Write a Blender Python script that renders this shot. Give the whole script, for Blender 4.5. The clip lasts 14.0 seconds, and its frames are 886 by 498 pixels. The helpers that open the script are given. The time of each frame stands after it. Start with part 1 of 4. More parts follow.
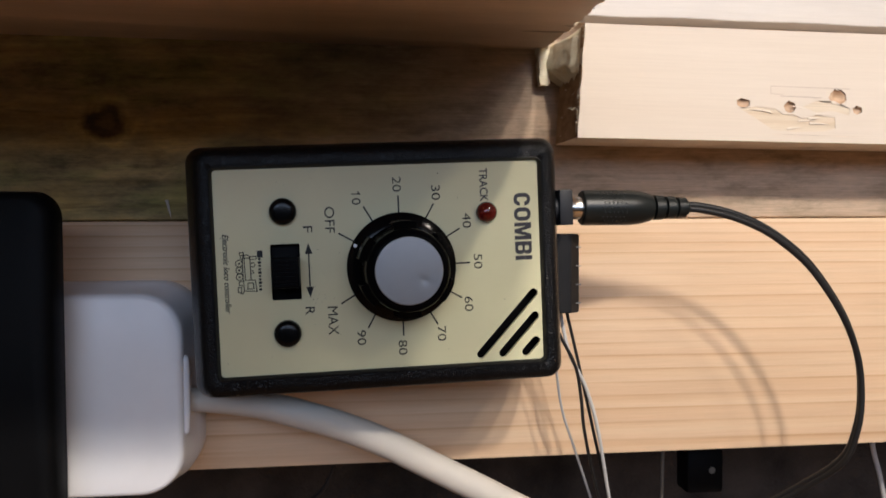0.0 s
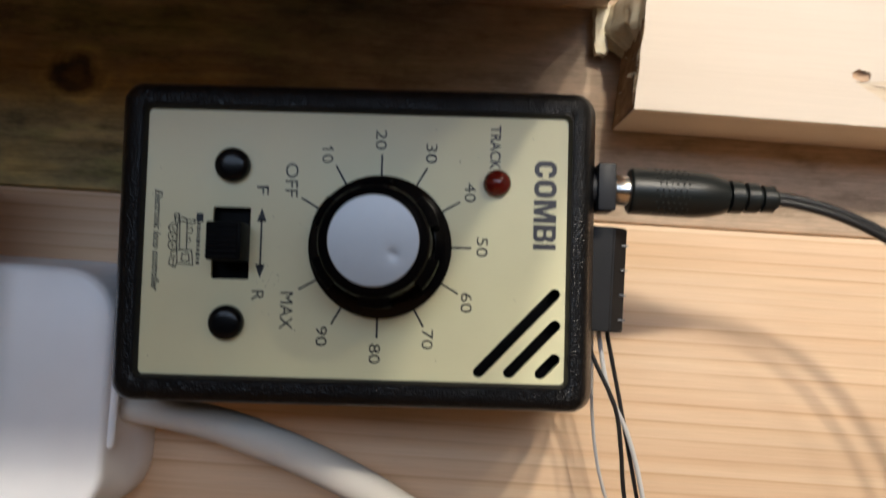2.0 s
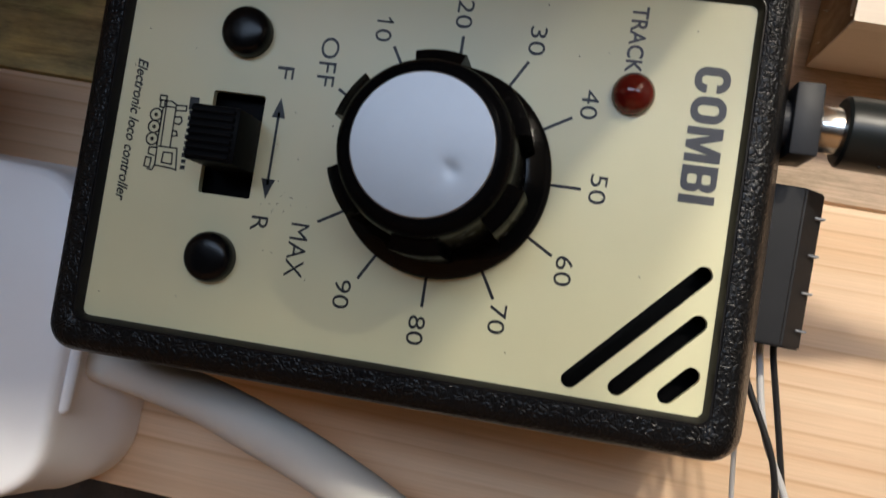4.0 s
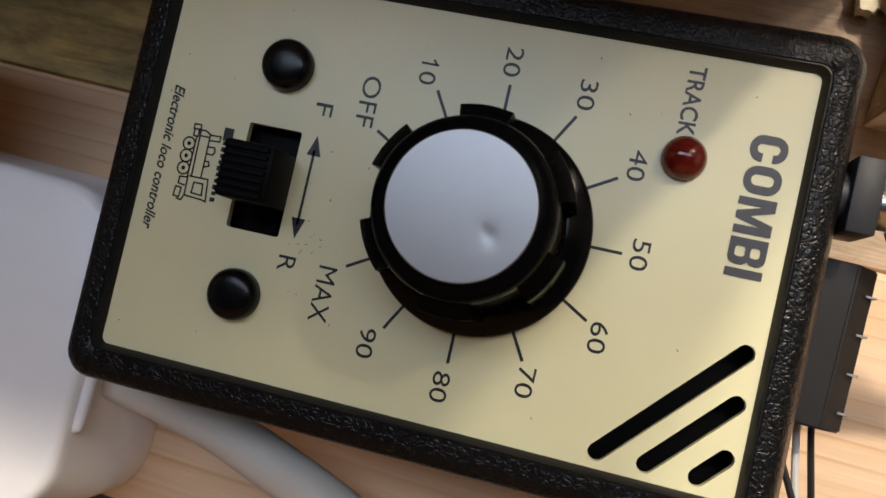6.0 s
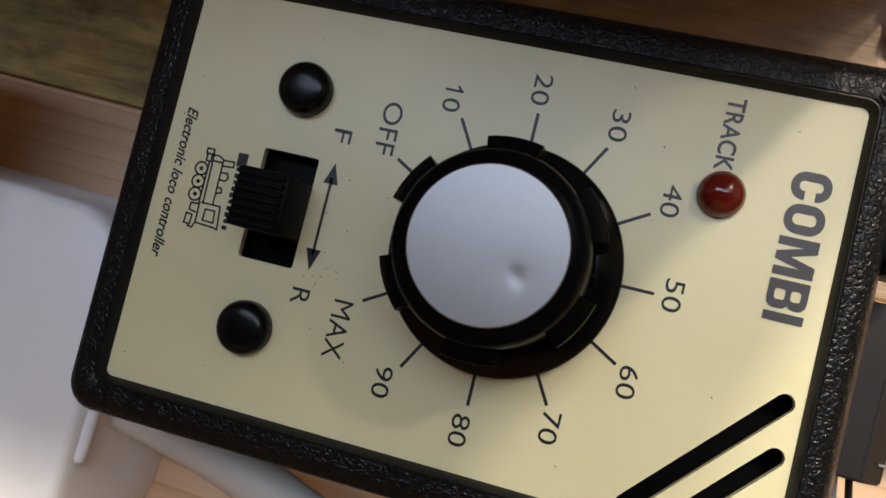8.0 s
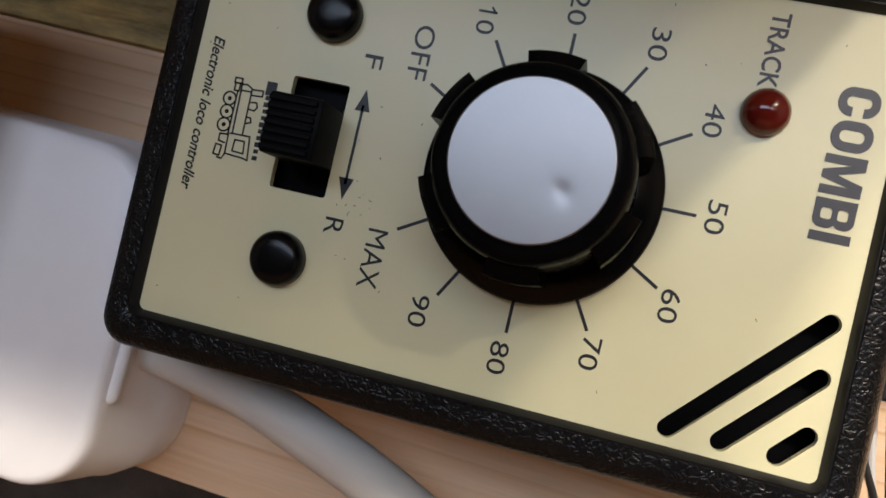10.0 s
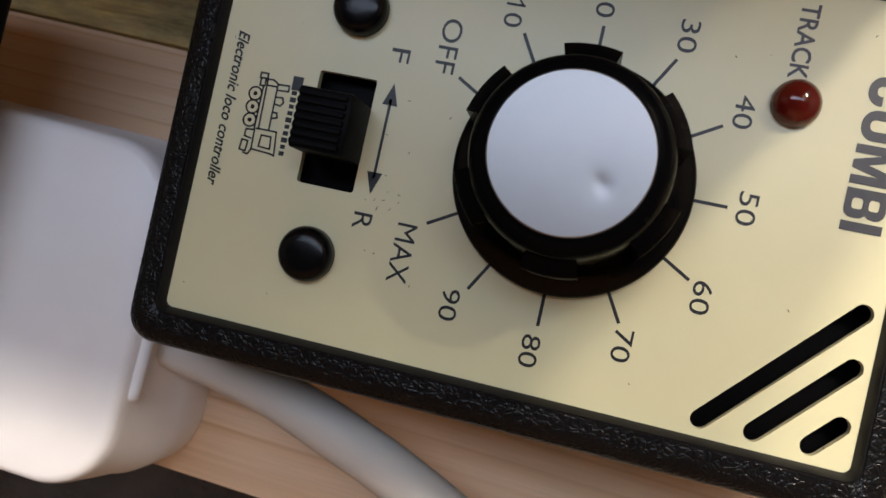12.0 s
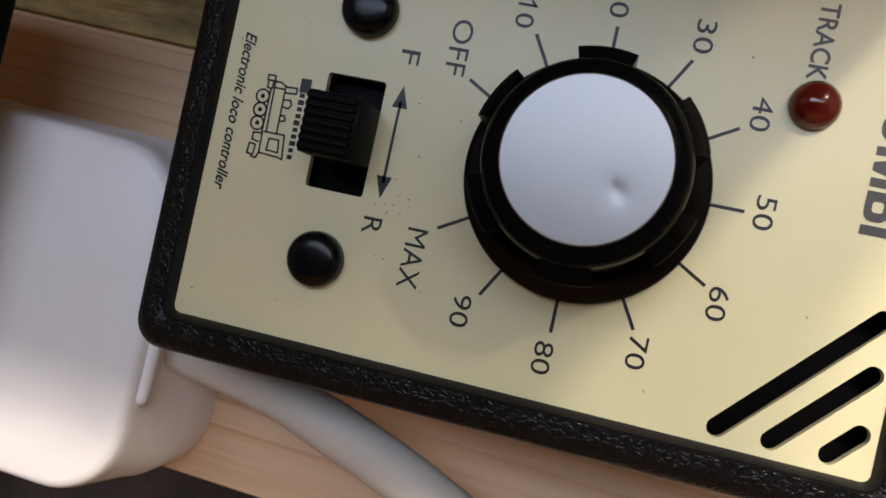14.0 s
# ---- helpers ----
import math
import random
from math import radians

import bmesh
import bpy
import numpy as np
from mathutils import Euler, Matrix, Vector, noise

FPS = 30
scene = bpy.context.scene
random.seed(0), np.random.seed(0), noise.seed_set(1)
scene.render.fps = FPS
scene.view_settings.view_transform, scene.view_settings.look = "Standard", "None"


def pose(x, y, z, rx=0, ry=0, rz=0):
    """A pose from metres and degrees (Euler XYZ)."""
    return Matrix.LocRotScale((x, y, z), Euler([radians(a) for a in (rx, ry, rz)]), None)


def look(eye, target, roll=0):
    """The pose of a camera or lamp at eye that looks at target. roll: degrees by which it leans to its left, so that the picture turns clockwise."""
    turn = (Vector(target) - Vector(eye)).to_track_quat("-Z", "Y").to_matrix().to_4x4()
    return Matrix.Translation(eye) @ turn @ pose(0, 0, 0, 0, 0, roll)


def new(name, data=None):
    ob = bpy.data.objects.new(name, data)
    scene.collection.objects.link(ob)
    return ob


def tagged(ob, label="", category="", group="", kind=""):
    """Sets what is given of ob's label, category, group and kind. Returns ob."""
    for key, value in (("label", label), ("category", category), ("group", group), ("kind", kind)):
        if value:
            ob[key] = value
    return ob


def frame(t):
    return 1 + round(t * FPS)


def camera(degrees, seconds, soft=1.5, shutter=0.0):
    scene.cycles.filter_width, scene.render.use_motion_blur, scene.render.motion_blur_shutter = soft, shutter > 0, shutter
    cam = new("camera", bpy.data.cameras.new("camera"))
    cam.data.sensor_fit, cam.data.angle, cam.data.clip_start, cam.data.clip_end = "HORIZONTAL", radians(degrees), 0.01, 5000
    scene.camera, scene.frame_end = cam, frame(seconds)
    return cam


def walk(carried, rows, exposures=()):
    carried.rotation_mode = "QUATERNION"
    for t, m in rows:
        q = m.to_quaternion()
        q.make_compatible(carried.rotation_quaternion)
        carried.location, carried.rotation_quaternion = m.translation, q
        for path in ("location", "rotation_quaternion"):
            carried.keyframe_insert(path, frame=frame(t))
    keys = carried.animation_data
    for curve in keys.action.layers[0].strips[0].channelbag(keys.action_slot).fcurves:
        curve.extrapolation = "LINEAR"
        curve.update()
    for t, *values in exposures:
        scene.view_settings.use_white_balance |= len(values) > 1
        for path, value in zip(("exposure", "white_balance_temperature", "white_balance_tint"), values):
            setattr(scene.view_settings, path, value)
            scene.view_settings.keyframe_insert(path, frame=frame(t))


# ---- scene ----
# Lengths below are in millimetres; the controller's panel centre is the origin, 1.2 m above the floor.
MM = 0.001
Z0 = 1.2
LEAN = -2.0                                     # the controller hangs slightly askew on the level timbers
DEV = pose(0, 0, Z0, 0, LEAN, 0)

# ---- camera ----
cam = camera(55.02, 14.0, soft=1.6, shutter=0.4)
ROWS = [
    (0.0, -13.64, -270.81, 14.86, 4.71, -122.04, 9.36, -2.29),
    (0.5, -3.3, -266.68, 10.95, 10.12, -117.29, 12.95, -2.14),
    (1.0, 0.61, -250.24, 7.58, 9.15, -100.66, 14.94, -1.16),
    (1.5, 11.88, -233.42, 7.34, 15.27, -83.82, 17.72, 0.02),
    (2.0, 22.48, -206.75, -11.54, 21.77, -56.98, -3.37, 1.59),
    (2.5, 32.37, -186.03, -29.66, 24.98, -36.51, -20.17, 3.15),
    (3.0, 38.91, -146.02, -31.15, 27.22, 3.19, -21.1, 5.0),
    (3.5, 30.17, -134.95, -33.99, 12.63, 13.4, -20.42, 6.89),
    (4.0, 27.46, -135.66, -18.68, 6.18, 12.67, -11.9, 8.79),
    (4.2, 27.26, -133.88, -13.86, 5.25, 14.44, -9.91, 9.39),
    (6.3, 23.27, -130.26, -10.3, -2.92, 17.25, -2.76, 13.13),
    (6.5, 22.63, -128.73, -10.72, -3.9, 18.66, -2.14, 13.32),
    (7.0, 22.08, -127.87, -9.67, -4.9, 19.44, -1.2, 13.51),
    (7.5, 20.21, -126.33, -8.76, -6.43, 21.05, -0.44, 13.64),
    (8.0, 20.59, -125.72, -7.06, -7.25, 21.48, 0.5, 13.82),
    (8.5, 19.41, -124.63, -9.08, -7.99, 22.73, -3.09, 13.85),
    (8.7, 18.97, -126.71, -8.89, -6.85, 21.04, -7.7, 13.93),
    (10.8, 16.78, -122.37, -15.42, -12.28, 24.79, -14.53, 12.6),
    (11.0, 16.43, -123.46, -15.07, -11.75, 23.87, -14.31, 12.55),
    (11.5, 14.88, -121.47, -14.25, -12.91, 25.94, -14.02, 12.49),
    (12.0, 12.11, -124.69, -14.56, -14.21, 22.99, -14.25, 12.5),
    (12.5, 11.97, -123.75, -10.94, -15.24, 23.76, -11.51, 12.48),
    (13.0, 11.39, -122.69, -12.88, -15.4, 24.9, -14.32, 12.38),
    (13.5, 12.68, -125.55, -12.73, -14.45, 21.96, -14.95, 12.43),
    (14.0, 10.7, -122.89, -12.71, -16.41, 24.63, -14.15, 12.34),
]


def eye_pose(ex, ey, ez, tx, ty, tz, roll):
    return DEV @ look((ex * MM, ey * MM, ez * MM), (tx * MM, ty * MM, tz * MM), roll)


EXPOSURES = [(0.0, -0.34, 6100, 12), (0.5, -0.14, 5950, 8), (1.0, -0.25, 6000, 8), (2.0, -0.24, 6200, 8), (2.5, -0.38, 6100, 9), (3.5, -0.38, 6050, 9), (4.2, -0.04, 6250, 8),
             (6.4, 0.03, 6600, 10), (8.7, 0.09, 6550, 10), (10.8, 0.11, 6550, 12), (14.0, 0.18, 6600, 12)]
cam.data.dof.use_dof = True
cam.data.dof.aperture_fstop = 50.0
walk(cam, [(row[0], eye_pose(*row[1:])) for row in ROWS], EXPOSURES)

# ---- light ----
world = bpy.data.worlds.new("room_dark")
scene.world = world
world.use_nodes = True
world.node_tree.nodes["Background"].inputs["Color"].default_value = (0.55, 0.65, 0.9, 1)
world.node_tree.nodes["Background"].inputs["Strength"].default_value = 0.02


def bulb(name, at_m, watts, radius, colour):
    data = bpy.data.lights.new(name, "POINT")
    data.energy, data.shadow_soft_size, data.color = watts, radius, colour
    ob = new(name, data)
    ob.location = at_m
    return ob


bulb("ceiling_bulb", (0.27, -1.40, Z0 + 0.93), 73, 0.045, (1.0, 0.88, 0.72))
bulb("ceiling_bulb", (0.52, -1.40, Z0 + 0.97), 52, 0.03, (1.0, 0.88, 0.72))
bulb("ceiling_bulb", (0.86, -1.40, Z0 + 1.00), 20, 0.06, (1.0, 0.88, 0.72))

sky_light = bpy.data.lights.new("window_daylight", "AREA")
sky_light.shape, sky_light.size, sky_light.size_y = "RECTANGLE", 1.8, 0.40
sky_light.energy, sky_light.color = 16.0, (0.64, 0.78, 1.0)
sky_ob = new("window_daylight", sky_light)
sky_ob.matrix_world = look((-0.05, -1.93, 1.73), (-0.05, 0, 1.73))


# ---- materials ----
def material(name):
    m = bpy.data.materials.new(name)
    m.use_nodes = True
    return m, m.node_tree, m.node_tree.nodes["Principled BSDF"]


def node(tree, kind, **values):
    n = tree.nodes.new(kind)
    for key, v in values.items():
        n.inputs[key].default_value = v
    return n


def ramp(tree, stops):
    n = tree.nodes.new("ShaderNodeValToRGB")
    while len(n.color_ramp.elements) < len(stops):
        n.color_ramp.elements.new(0.5)
    for e, (p, c) in zip(n.color_ramp.elements, stops):
        e.position, e.color = p, (*c, 1) if len(c) == 3 else c
    return n


def coords(tree, scale=(1, 1, 1), turn=(0, 0, 0)):
    tc = tree.nodes.new("ShaderNodeTexCoord")
    mp = node(tree, "ShaderNodeMapping", Scale=scale, Rotation=turn)
    tree.links.new(tc.outputs["Object"], mp.inputs["Vector"])
    return mp.outputs["Vector"]


def mixed(tree, kind, fac, a, b):
    n = tree.nodes.new("ShaderNodeMix")
    n.data_type, n.blend_type = "RGBA", kind
    if isinstance(fac, (int, float)):
        n.inputs[0].default_value = fac
    else:
        tree.links.new(fac, n.inputs[0])
    for sock, v in ((n.inputs[6], a), (n.inputs[7], b)):
        if isinstance(v, tuple):
            sock.default_value = (*v, 1)
        else:
            tree.links.new(v, sock)
    return n.outputs[2]


def bump(tree, bsdf, height, strength, distance):
    n = node(tree, "ShaderNodeBump", Strength=strength, Distance=distance)
    tree.links.new(height, n.inputs["Height"])
    tree.links.new(n.outputs["Normal"], bsdf.inputs["Normal"])
    return n


def plain(name, colour, rough, metal=0.0, grain=600.0, vary=0.12, relief=0.25, depth=0.00006, gloss=0.5, ior=1.45):
    """Paint, plastic or metal with a fine grain and faint blotches."""
    m, tree, bsdf = material(name)
    fine = node(tree, "ShaderNodeTexNoise", Scale=grain, Detail=4.0)
    wide = node(tree, "ShaderNodeTexNoise", Scale=grain / 18, Detail=3.0)
    v = coords(tree)
    tree.links.new(v, fine.inputs["Vector"]), tree.links.new(v, wide.inputs["Vector"])
    lo = tuple(c * (1 - vary) for c in colour)
    hi = tuple(min(1.0, c * (1 + vary)) for c in colour)
    r = ramp(tree, [(0.3, lo), (0.7, hi)])
    tree.links.new(wide.outputs["Fac"], r.inputs["Fac"])
    tree.links.new(r.outputs["Color"], bsdf.inputs["Base Color"])
    rr = node(tree, "ShaderNodeMapRange")
    rr.inputs["To Min"].default_value, rr.inputs["To Max"].default_value = max(0.03, rough - 0.06), min(1, rough + 0.08)
    tree.links.new(fine.outputs["Fac"], rr.inputs["Value"])
    tree.links.new(rr.outputs["Result"], bsdf.inputs["Roughness"])
    bsdf.inputs["Metallic"].default_value = metal
    bsdf.inputs["Specular IOR Level"].default_value = gloss
    bsdf.inputs["IOR"].default_value = ior
    bump(tree, bsdf, fine.outputs["Fac"], relief, depth)
    return m


def wood(name, pale, dark, line=250.0, rough=0.6, contrast=1.0, blotch=0.25, knots=(), relief=0.3, bend=1.0, period=0.0, mottle=0.0, fibres=0.6):
    """Sawn timber with its grain along x; knots are (x, z, radius) in metres in the object's own space."""
    m, tree, bsdf = material(name)
    warp = node(tree, "ShaderNodeTexNoise", Scale=1.0, Detail=2.0)
    tree.links.new(coords(tree, (7, 14, 14)), warp.inputs["Vector"])
    v = coords(tree, (1.6, line * 0.4, line))
    add = tree.nodes.new("ShaderNodeMixRGB")
    add.blend_type, add.inputs[0].default_value = "ADD", 1.0
    sc = node(tree, "ShaderNodeVectorMath")
    sc.operation = "SCALE"
    sc.inputs["Scale"].default_value = bend
    tree.links.new(warp.outputs["Color"], sc.inputs[0])
    tree.links.new(v, add.inputs[1]), tree.links.new(sc.outputs[0], add.inputs[2])
    rings = node(tree, "ShaderNodeTexNoise", Scale=1.0, Detail=3.0, Roughness=0.55)
    tree.links.new(add.outputs[0], rings.inputs["Vector"])
    fibre = node(tree, "ShaderNodeTexNoise", Scale=1.0, Detail=5.0, Roughness=0.7)
    tree.links.new(coords(tree, (40, 1500, 2200)), fibre.inputs["Vector"])
    wide = node(tree, "ShaderNodeTexNoise", Scale=1.0, Detail=3.0)
    tree.links.new(coords(tree, (8, 30, 30)), wide.inputs["Vector"])
    mid = tuple((a + b) / 2 for a, b in zip(pale, dark))
    r = ramp(tree, [(0.36, dark), (0.36 + 0.1 / contrast, mid), (0.5 + 0.12 / contrast, pale)])
    tree.links.new(rings.outputs["Fac"], r.inputs["Fac"])
    rf = ramp(tree, [(0.3, (0.70, 0.68, 0.65)), (0.62, (1.0, 1.0, 1.0))])
    tree.links.new(fibre.outputs["Fac"], rf.inputs["Fac"])
    rw = ramp(tree, [(0.3, (1 - blotch, 1 - blotch * 1.05, 1 - blotch * 1.1)), (0.7, (1.0, 1.0, 1.0))])
    tree.links.new(wide.outputs["Fac"], rw.inputs["Fac"])
    colour = mixed(tree, "MULTIPLY", fibres, r.outputs["Color"], rf.outputs["Color"])
    colour = mixed(tree, "MULTIPLY", 1.0, colour, rw.outputs["Color"])
    if period:
        bands = node(tree, "ShaderNodeTexWave", Scale=2 * math.pi / (20 * period), Distortion=9.0, Detail=3.0)
        bands.inputs["Detail Scale"].default_value = 0.13
        bands.wave_type, bands.rings_direction, bands.wave_profile = "RINGS", "X", "SAW"
        pith = node(tree, "ShaderNodeMapping", Location=(0, -0.125, 0.115), Scale=(0.05, 1.0, 1.0))
        tree.links.new(tree.nodes.new("ShaderNodeTexCoord").outputs["Object"], pith.inputs["Vector"])
        tree.links.new(pith.outputs["Vector"], bands.inputs["Vector"])
        rb = ramp(tree, [(0.0, (1, 1, 1)), (0.5, (0.99, 0.97, 0.94)), (0.8, (0.94, 0.86, 0.77)), (0.93, (0.74, 0.59, 0.45)), (1.0, (0.95, 0.92, 0.88))])
        tree.links.new(bands.outputs["Fac"], rb.inputs["Fac"])
        fade = node(tree, "ShaderNodeTexNoise", Scale=1.0, Detail=2.0)
        tree.links.new(coords(tree, (9, 60, 170)), fade.inputs["Vector"])
        strong = node(tree, "ShaderNodeMapRange")
        strong.inputs["From Min"].default_value, strong.inputs["From Max"].default_value = 0.32, 0.62
        strong.inputs["To Min"].default_value, strong.inputs["To Max"].default_value = 0.12, 0.8
        tree.links.new(fade.outputs["Fac"], strong.inputs["Value"])
        colour = mixed(tree, "MULTIPLY", strong.outputs["Result"], colour, rb.outputs["Color"])
    if mottle:
        spots = node(tree, "ShaderNodeTexNoise", Scale=1.0, Detail=9.0, Roughness=0.72)
        tree.links.new(coords(tree, (32, 70, 95)), spots.inputs["Vector"])
        rs = ramp(tree, [(0.34, (1 - mottle, 1 - mottle, 1 - mottle)), (0.5, (0.82, 0.82, 0.78)), (0.66, (1.25, 1.2, 1.05))])
        tree.links.new(spots.outputs["Fac"], rs.inputs["Fac"])
        colour = mixed(tree, "MULTIPLY", 1.0, colour, rs.outputs["Color"])
        tone = node(tree, "ShaderNodeTexNoise", Scale=1.0, Detail=4.0, Roughness=0.6)
        tree.links.new(coords(tree, (17, 40, 48)), tone.inputs["Vector"])
        rt = ramp(tree, [(0.36, (0.80, 0.90, 0.62)), (0.5, (1.0, 0.95, 0.85)), (0.64, (1.2, 1.05, 0.74))])
        tree.links.new(tone.outputs["Fac"], rt.inputs["Fac"])
        colour = mixed(tree, "MULTIPLY", 1.0, colour, rt.outputs["Color"])
        streak = node(tree, "ShaderNodeTexNoise", Scale=1.0, Detail=6.0, Roughness=0.6)
        tree.links.new(coords(tree, (26, 120, 210)), streak.inputs["Vector"])
        rk = ramp(tree, [(0.57, (1, 1, 1)), (0.66, (0.5, 0.47, 0.43)), (0.74, (0.3, 0.28, 0.26))])
        tree.links.new(streak.outputs["Fac"], rk.inputs["Fac"])
        colour = mixed(tree, "MULTIPLY", 0.75, colour, rk.outputs["Color"])
        # the plank turns paler brown further along: the lit end's brightness is painted in
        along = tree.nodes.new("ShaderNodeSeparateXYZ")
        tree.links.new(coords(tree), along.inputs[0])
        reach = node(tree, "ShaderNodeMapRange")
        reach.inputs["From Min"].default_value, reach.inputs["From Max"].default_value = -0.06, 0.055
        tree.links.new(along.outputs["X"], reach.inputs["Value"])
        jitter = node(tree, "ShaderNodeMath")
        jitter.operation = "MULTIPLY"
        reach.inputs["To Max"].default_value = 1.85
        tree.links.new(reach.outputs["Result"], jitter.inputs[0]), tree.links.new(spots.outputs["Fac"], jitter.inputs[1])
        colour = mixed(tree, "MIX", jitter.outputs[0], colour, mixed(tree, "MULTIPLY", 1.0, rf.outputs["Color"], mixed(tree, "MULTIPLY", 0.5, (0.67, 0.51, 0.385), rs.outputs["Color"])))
    for kx, kz, kr in knots:
        tc = tree.nodes.new("ShaderNodeTexCoord")
        mp = node(tree, "ShaderNodeMapping", Location=(-kx, 0, -kz))
        mp.vector_type = "POINT"
        tree.links.new(tc.outputs["Object"], mp.inputs["Vector"])
        wob = node(tree, "ShaderNodeTexNoise", Scale=140.0, Detail=3.0)
        tree.links.new(tc.outputs["Object"], wob.inputs["Vector"])
        flat = node(tree, "ShaderNodeVectorMath")
        flat.operation = "MULTIPLY"
        flat.inputs[1].default_value = (0.75 / kr, 0, 1.0 / kr)
        tree.links.new(mp.outputs["Vector"], flat.inputs[0])
        ln = node(tree, "ShaderNodeVectorMath")
        ln.operation = "LENGTH"
        tree.links.new(flat.outputs[0], ln.inputs[0])
        sm = node(tree, "ShaderNodeMath")
        sm.operation = "ADD"
        tree.links.new(ln.outputs["Value"], sm.inputs[0]), tree.links.new(wob.outputs["Fac"], sm.inputs[1])
        kc = ramp(tree, [(0.0, (0.6, 0.5, 0.43)), (0.34, (0.5, 0.42, 0.36)), (0.46, (0.25, 0.21, 0.175)), (0.55, (0.27, 0.225, 0.18)), (0.66, (0.85, 0.8, 0.68)), (0.76, (1.3, 1.25, 1.05)), (1.0, (1, 1, 1))])
        half = node(tree, "ShaderNodeMath")
        half.operation = "MULTIPLY"
        half.inputs[1].default_value = 0.5
        tree.links.new(sm.outputs[0], half.inputs[0]), tree.links.new(half.outputs[0], kc.inputs["Fac"])
        colour = mixed(tree, "MULTIPLY", 1.0, colour, kc.outputs["Color"])
    tree.links.new(colour, bsdf.inputs["Base Color"])
    bsdf.inputs["Roughness"].default_value = rough
    h = mixed(tree, "MULTIPLY", 0.7, rings.outputs["Color"], fibre.outputs["Color"])
    bump(tree, bsdf, h, relief, 0.0006)
    return m


def leather_plastic(name):
    """Black moulded plastic with a pebbled, leathery relief of about a millimetre."""
    m, tree, bsdf = material(name)
    v = coords(tree)
    bend = node(tree, "ShaderNodeTexNoise", Scale=500.0, Detail=2.0)
    tree.links.new(v, bend.inputs["Vector"])
    shift = node(tree, "ShaderNodeVectorMath")
    shift.operation = "MULTIPLY_ADD"
    shift.inputs[1].default_value = (0.0022, 0.0022, 0.0022)
    tree.links.new(bend.outputs["Color"], shift.inputs[0]), tree.links.new(v, shift.inputs[2])
    cells = node(tree, "ShaderNodeTexVoronoi", Scale=1020.0)
    cells.feature = "DISTANCE_TO_EDGE"
    tree.links.new(shift.outputs[0], cells.inputs["Vector"])
    plateau = node(tree, "ShaderNodeMapRange")
    plateau.interpolation_type = "SMOOTHSTEP"
    plateau.inputs["From Max"].default_value = 0.3
    tree.links.new(cells.outputs["Distance"], plateau.inputs["Value"])
    fine = node(tree, "ShaderNodeTexNoise", Scale=1700.0, Detail=3.0)
    tree.links.new(v, fine.inputs["Vector"])
    h = mixed(tree, "MIX", 0.3, plateau.outputs["Result"], fine.outputs["Fac"])
    bump(tree, bsdf, h, 0.58, 0.0002)
    r = ramp(tree, [(0.2, (0.003, 0.003, 0.0035)), (0.8, (0.006, 0.006, 0.0065))])
    tree.links.new(fine.outputs["Fac"], r.inputs["Fac"])
    tree.links.new(r.outputs["Color"], bsdf.inputs["Base Color"])
    bsdf.inputs["Roughness"].default_value = 0.29
    bsdf.inputs["IOR"].default_value = 1.28
    bsdf.inputs["Specular IOR Level"].default_value = 0.5
    return m


CASE = leather_plastic("leathery_black_plastic")
CREAM = plain("cream_panel_paint", (0.636, 0.612, 0.393), 0.31, grain=900, vary=0.03, relief=0.05)
INK = plain("black_ink", (0.011, 0.010, 0.010), 0.36, gloss=0.38, ior=1.45, grain=2000, vary=0.2, relief=0.05)
# Grey of the right-hand lettering: glare mixed into the ink's colour.
GLARE_INK = plain("glare_greyed_ink", (0.047, 0.044, 0.048), 0.36, gloss=0.4, ior=1.45, grain=2000, vary=0.2, relief=0.05)
GLOSS_BLACK = plain("gloss_black_plastic", (0.003, 0.003, 0.0034), 0.2, gloss=0.5, ior=1.27, grain=700, vary=0.2, relief=0.06)
KNOB = plain("dusty_black_knob_plastic", (0.003, 0.003, 0.0034), 0.24, gloss=0.5, ior=1.09, grain=700, vary=0.2, relief=0.06)
SKIRT = plain("glossy_black_dial_skirt", (0.003, 0.003, 0.0034), 0.12, gloss=0.5, ior=1.22, grain=700, vary=0.2, relief=0.04)
LIP = plain("smooth_dark_plastic", (0.006, 0.006, 0.0075), 0.36, gloss=0.5, ior=1.33, grain=900, vary=0.15, relief=0.1)
SATIN_BLACK = plain("satin_black_plastic", (0.0085, 0.0105, 0.0105), 0.34, gloss=0.4, grain=900, vary=0.2, relief=0.15)
SWITCH = plain("black_switch_plastic", (0.004, 0.004, 0.0045), 0.42, gloss=0.4, ior=1.12, grain=900, vary=0.2, relief=0.15)
MATT_BLACK = plain("dull_black_plastic", (0.013, 0.0125, 0.0132), 0.45, gloss=0.5, ior=1.28, grain=1200, vary=0.2, relief=0.2)
GREY_PLASTIC = plain("dark_grey_plastic", (0.021, 0.022, 0.026), 0.45, gloss=0.5, ior=1.3, grain=900, vary=0.2, relief=0.2)
SILVER = plain("satin_silver_cap", (0.310, 0.307, 0.314), 0.36, metal=0.7, grain=9000, vary=0.012, relief=0.03)
TIN = plain("dull_tinned_metal", (0.24, 0.24, 0.25), 0.5, metal=0.3, grain=1500, vary=0.1)
STEEL = plain("nickel_metal", (0.72, 0.70, 0.66), 0.22, metal=1.0, grain=1500, vary=0.05, relief=0.1)
WHITE = plain("white_plastic", (0.80, 0.80, 0.825), 0.32, grain=900, vary=0.03, relief=0.06)
WHITE_PVC = plain("white_cable_sheath", (0.60, 0.56, 0.505), 0.55, gloss=0.3, grain=700, vary=0.04, relief=0.12)
BLACK_PVC = plain("black_cable_sheath", (0.014, 0.014, 0.015), 0.38, grain=900, vary=0.2, relief=0.15)
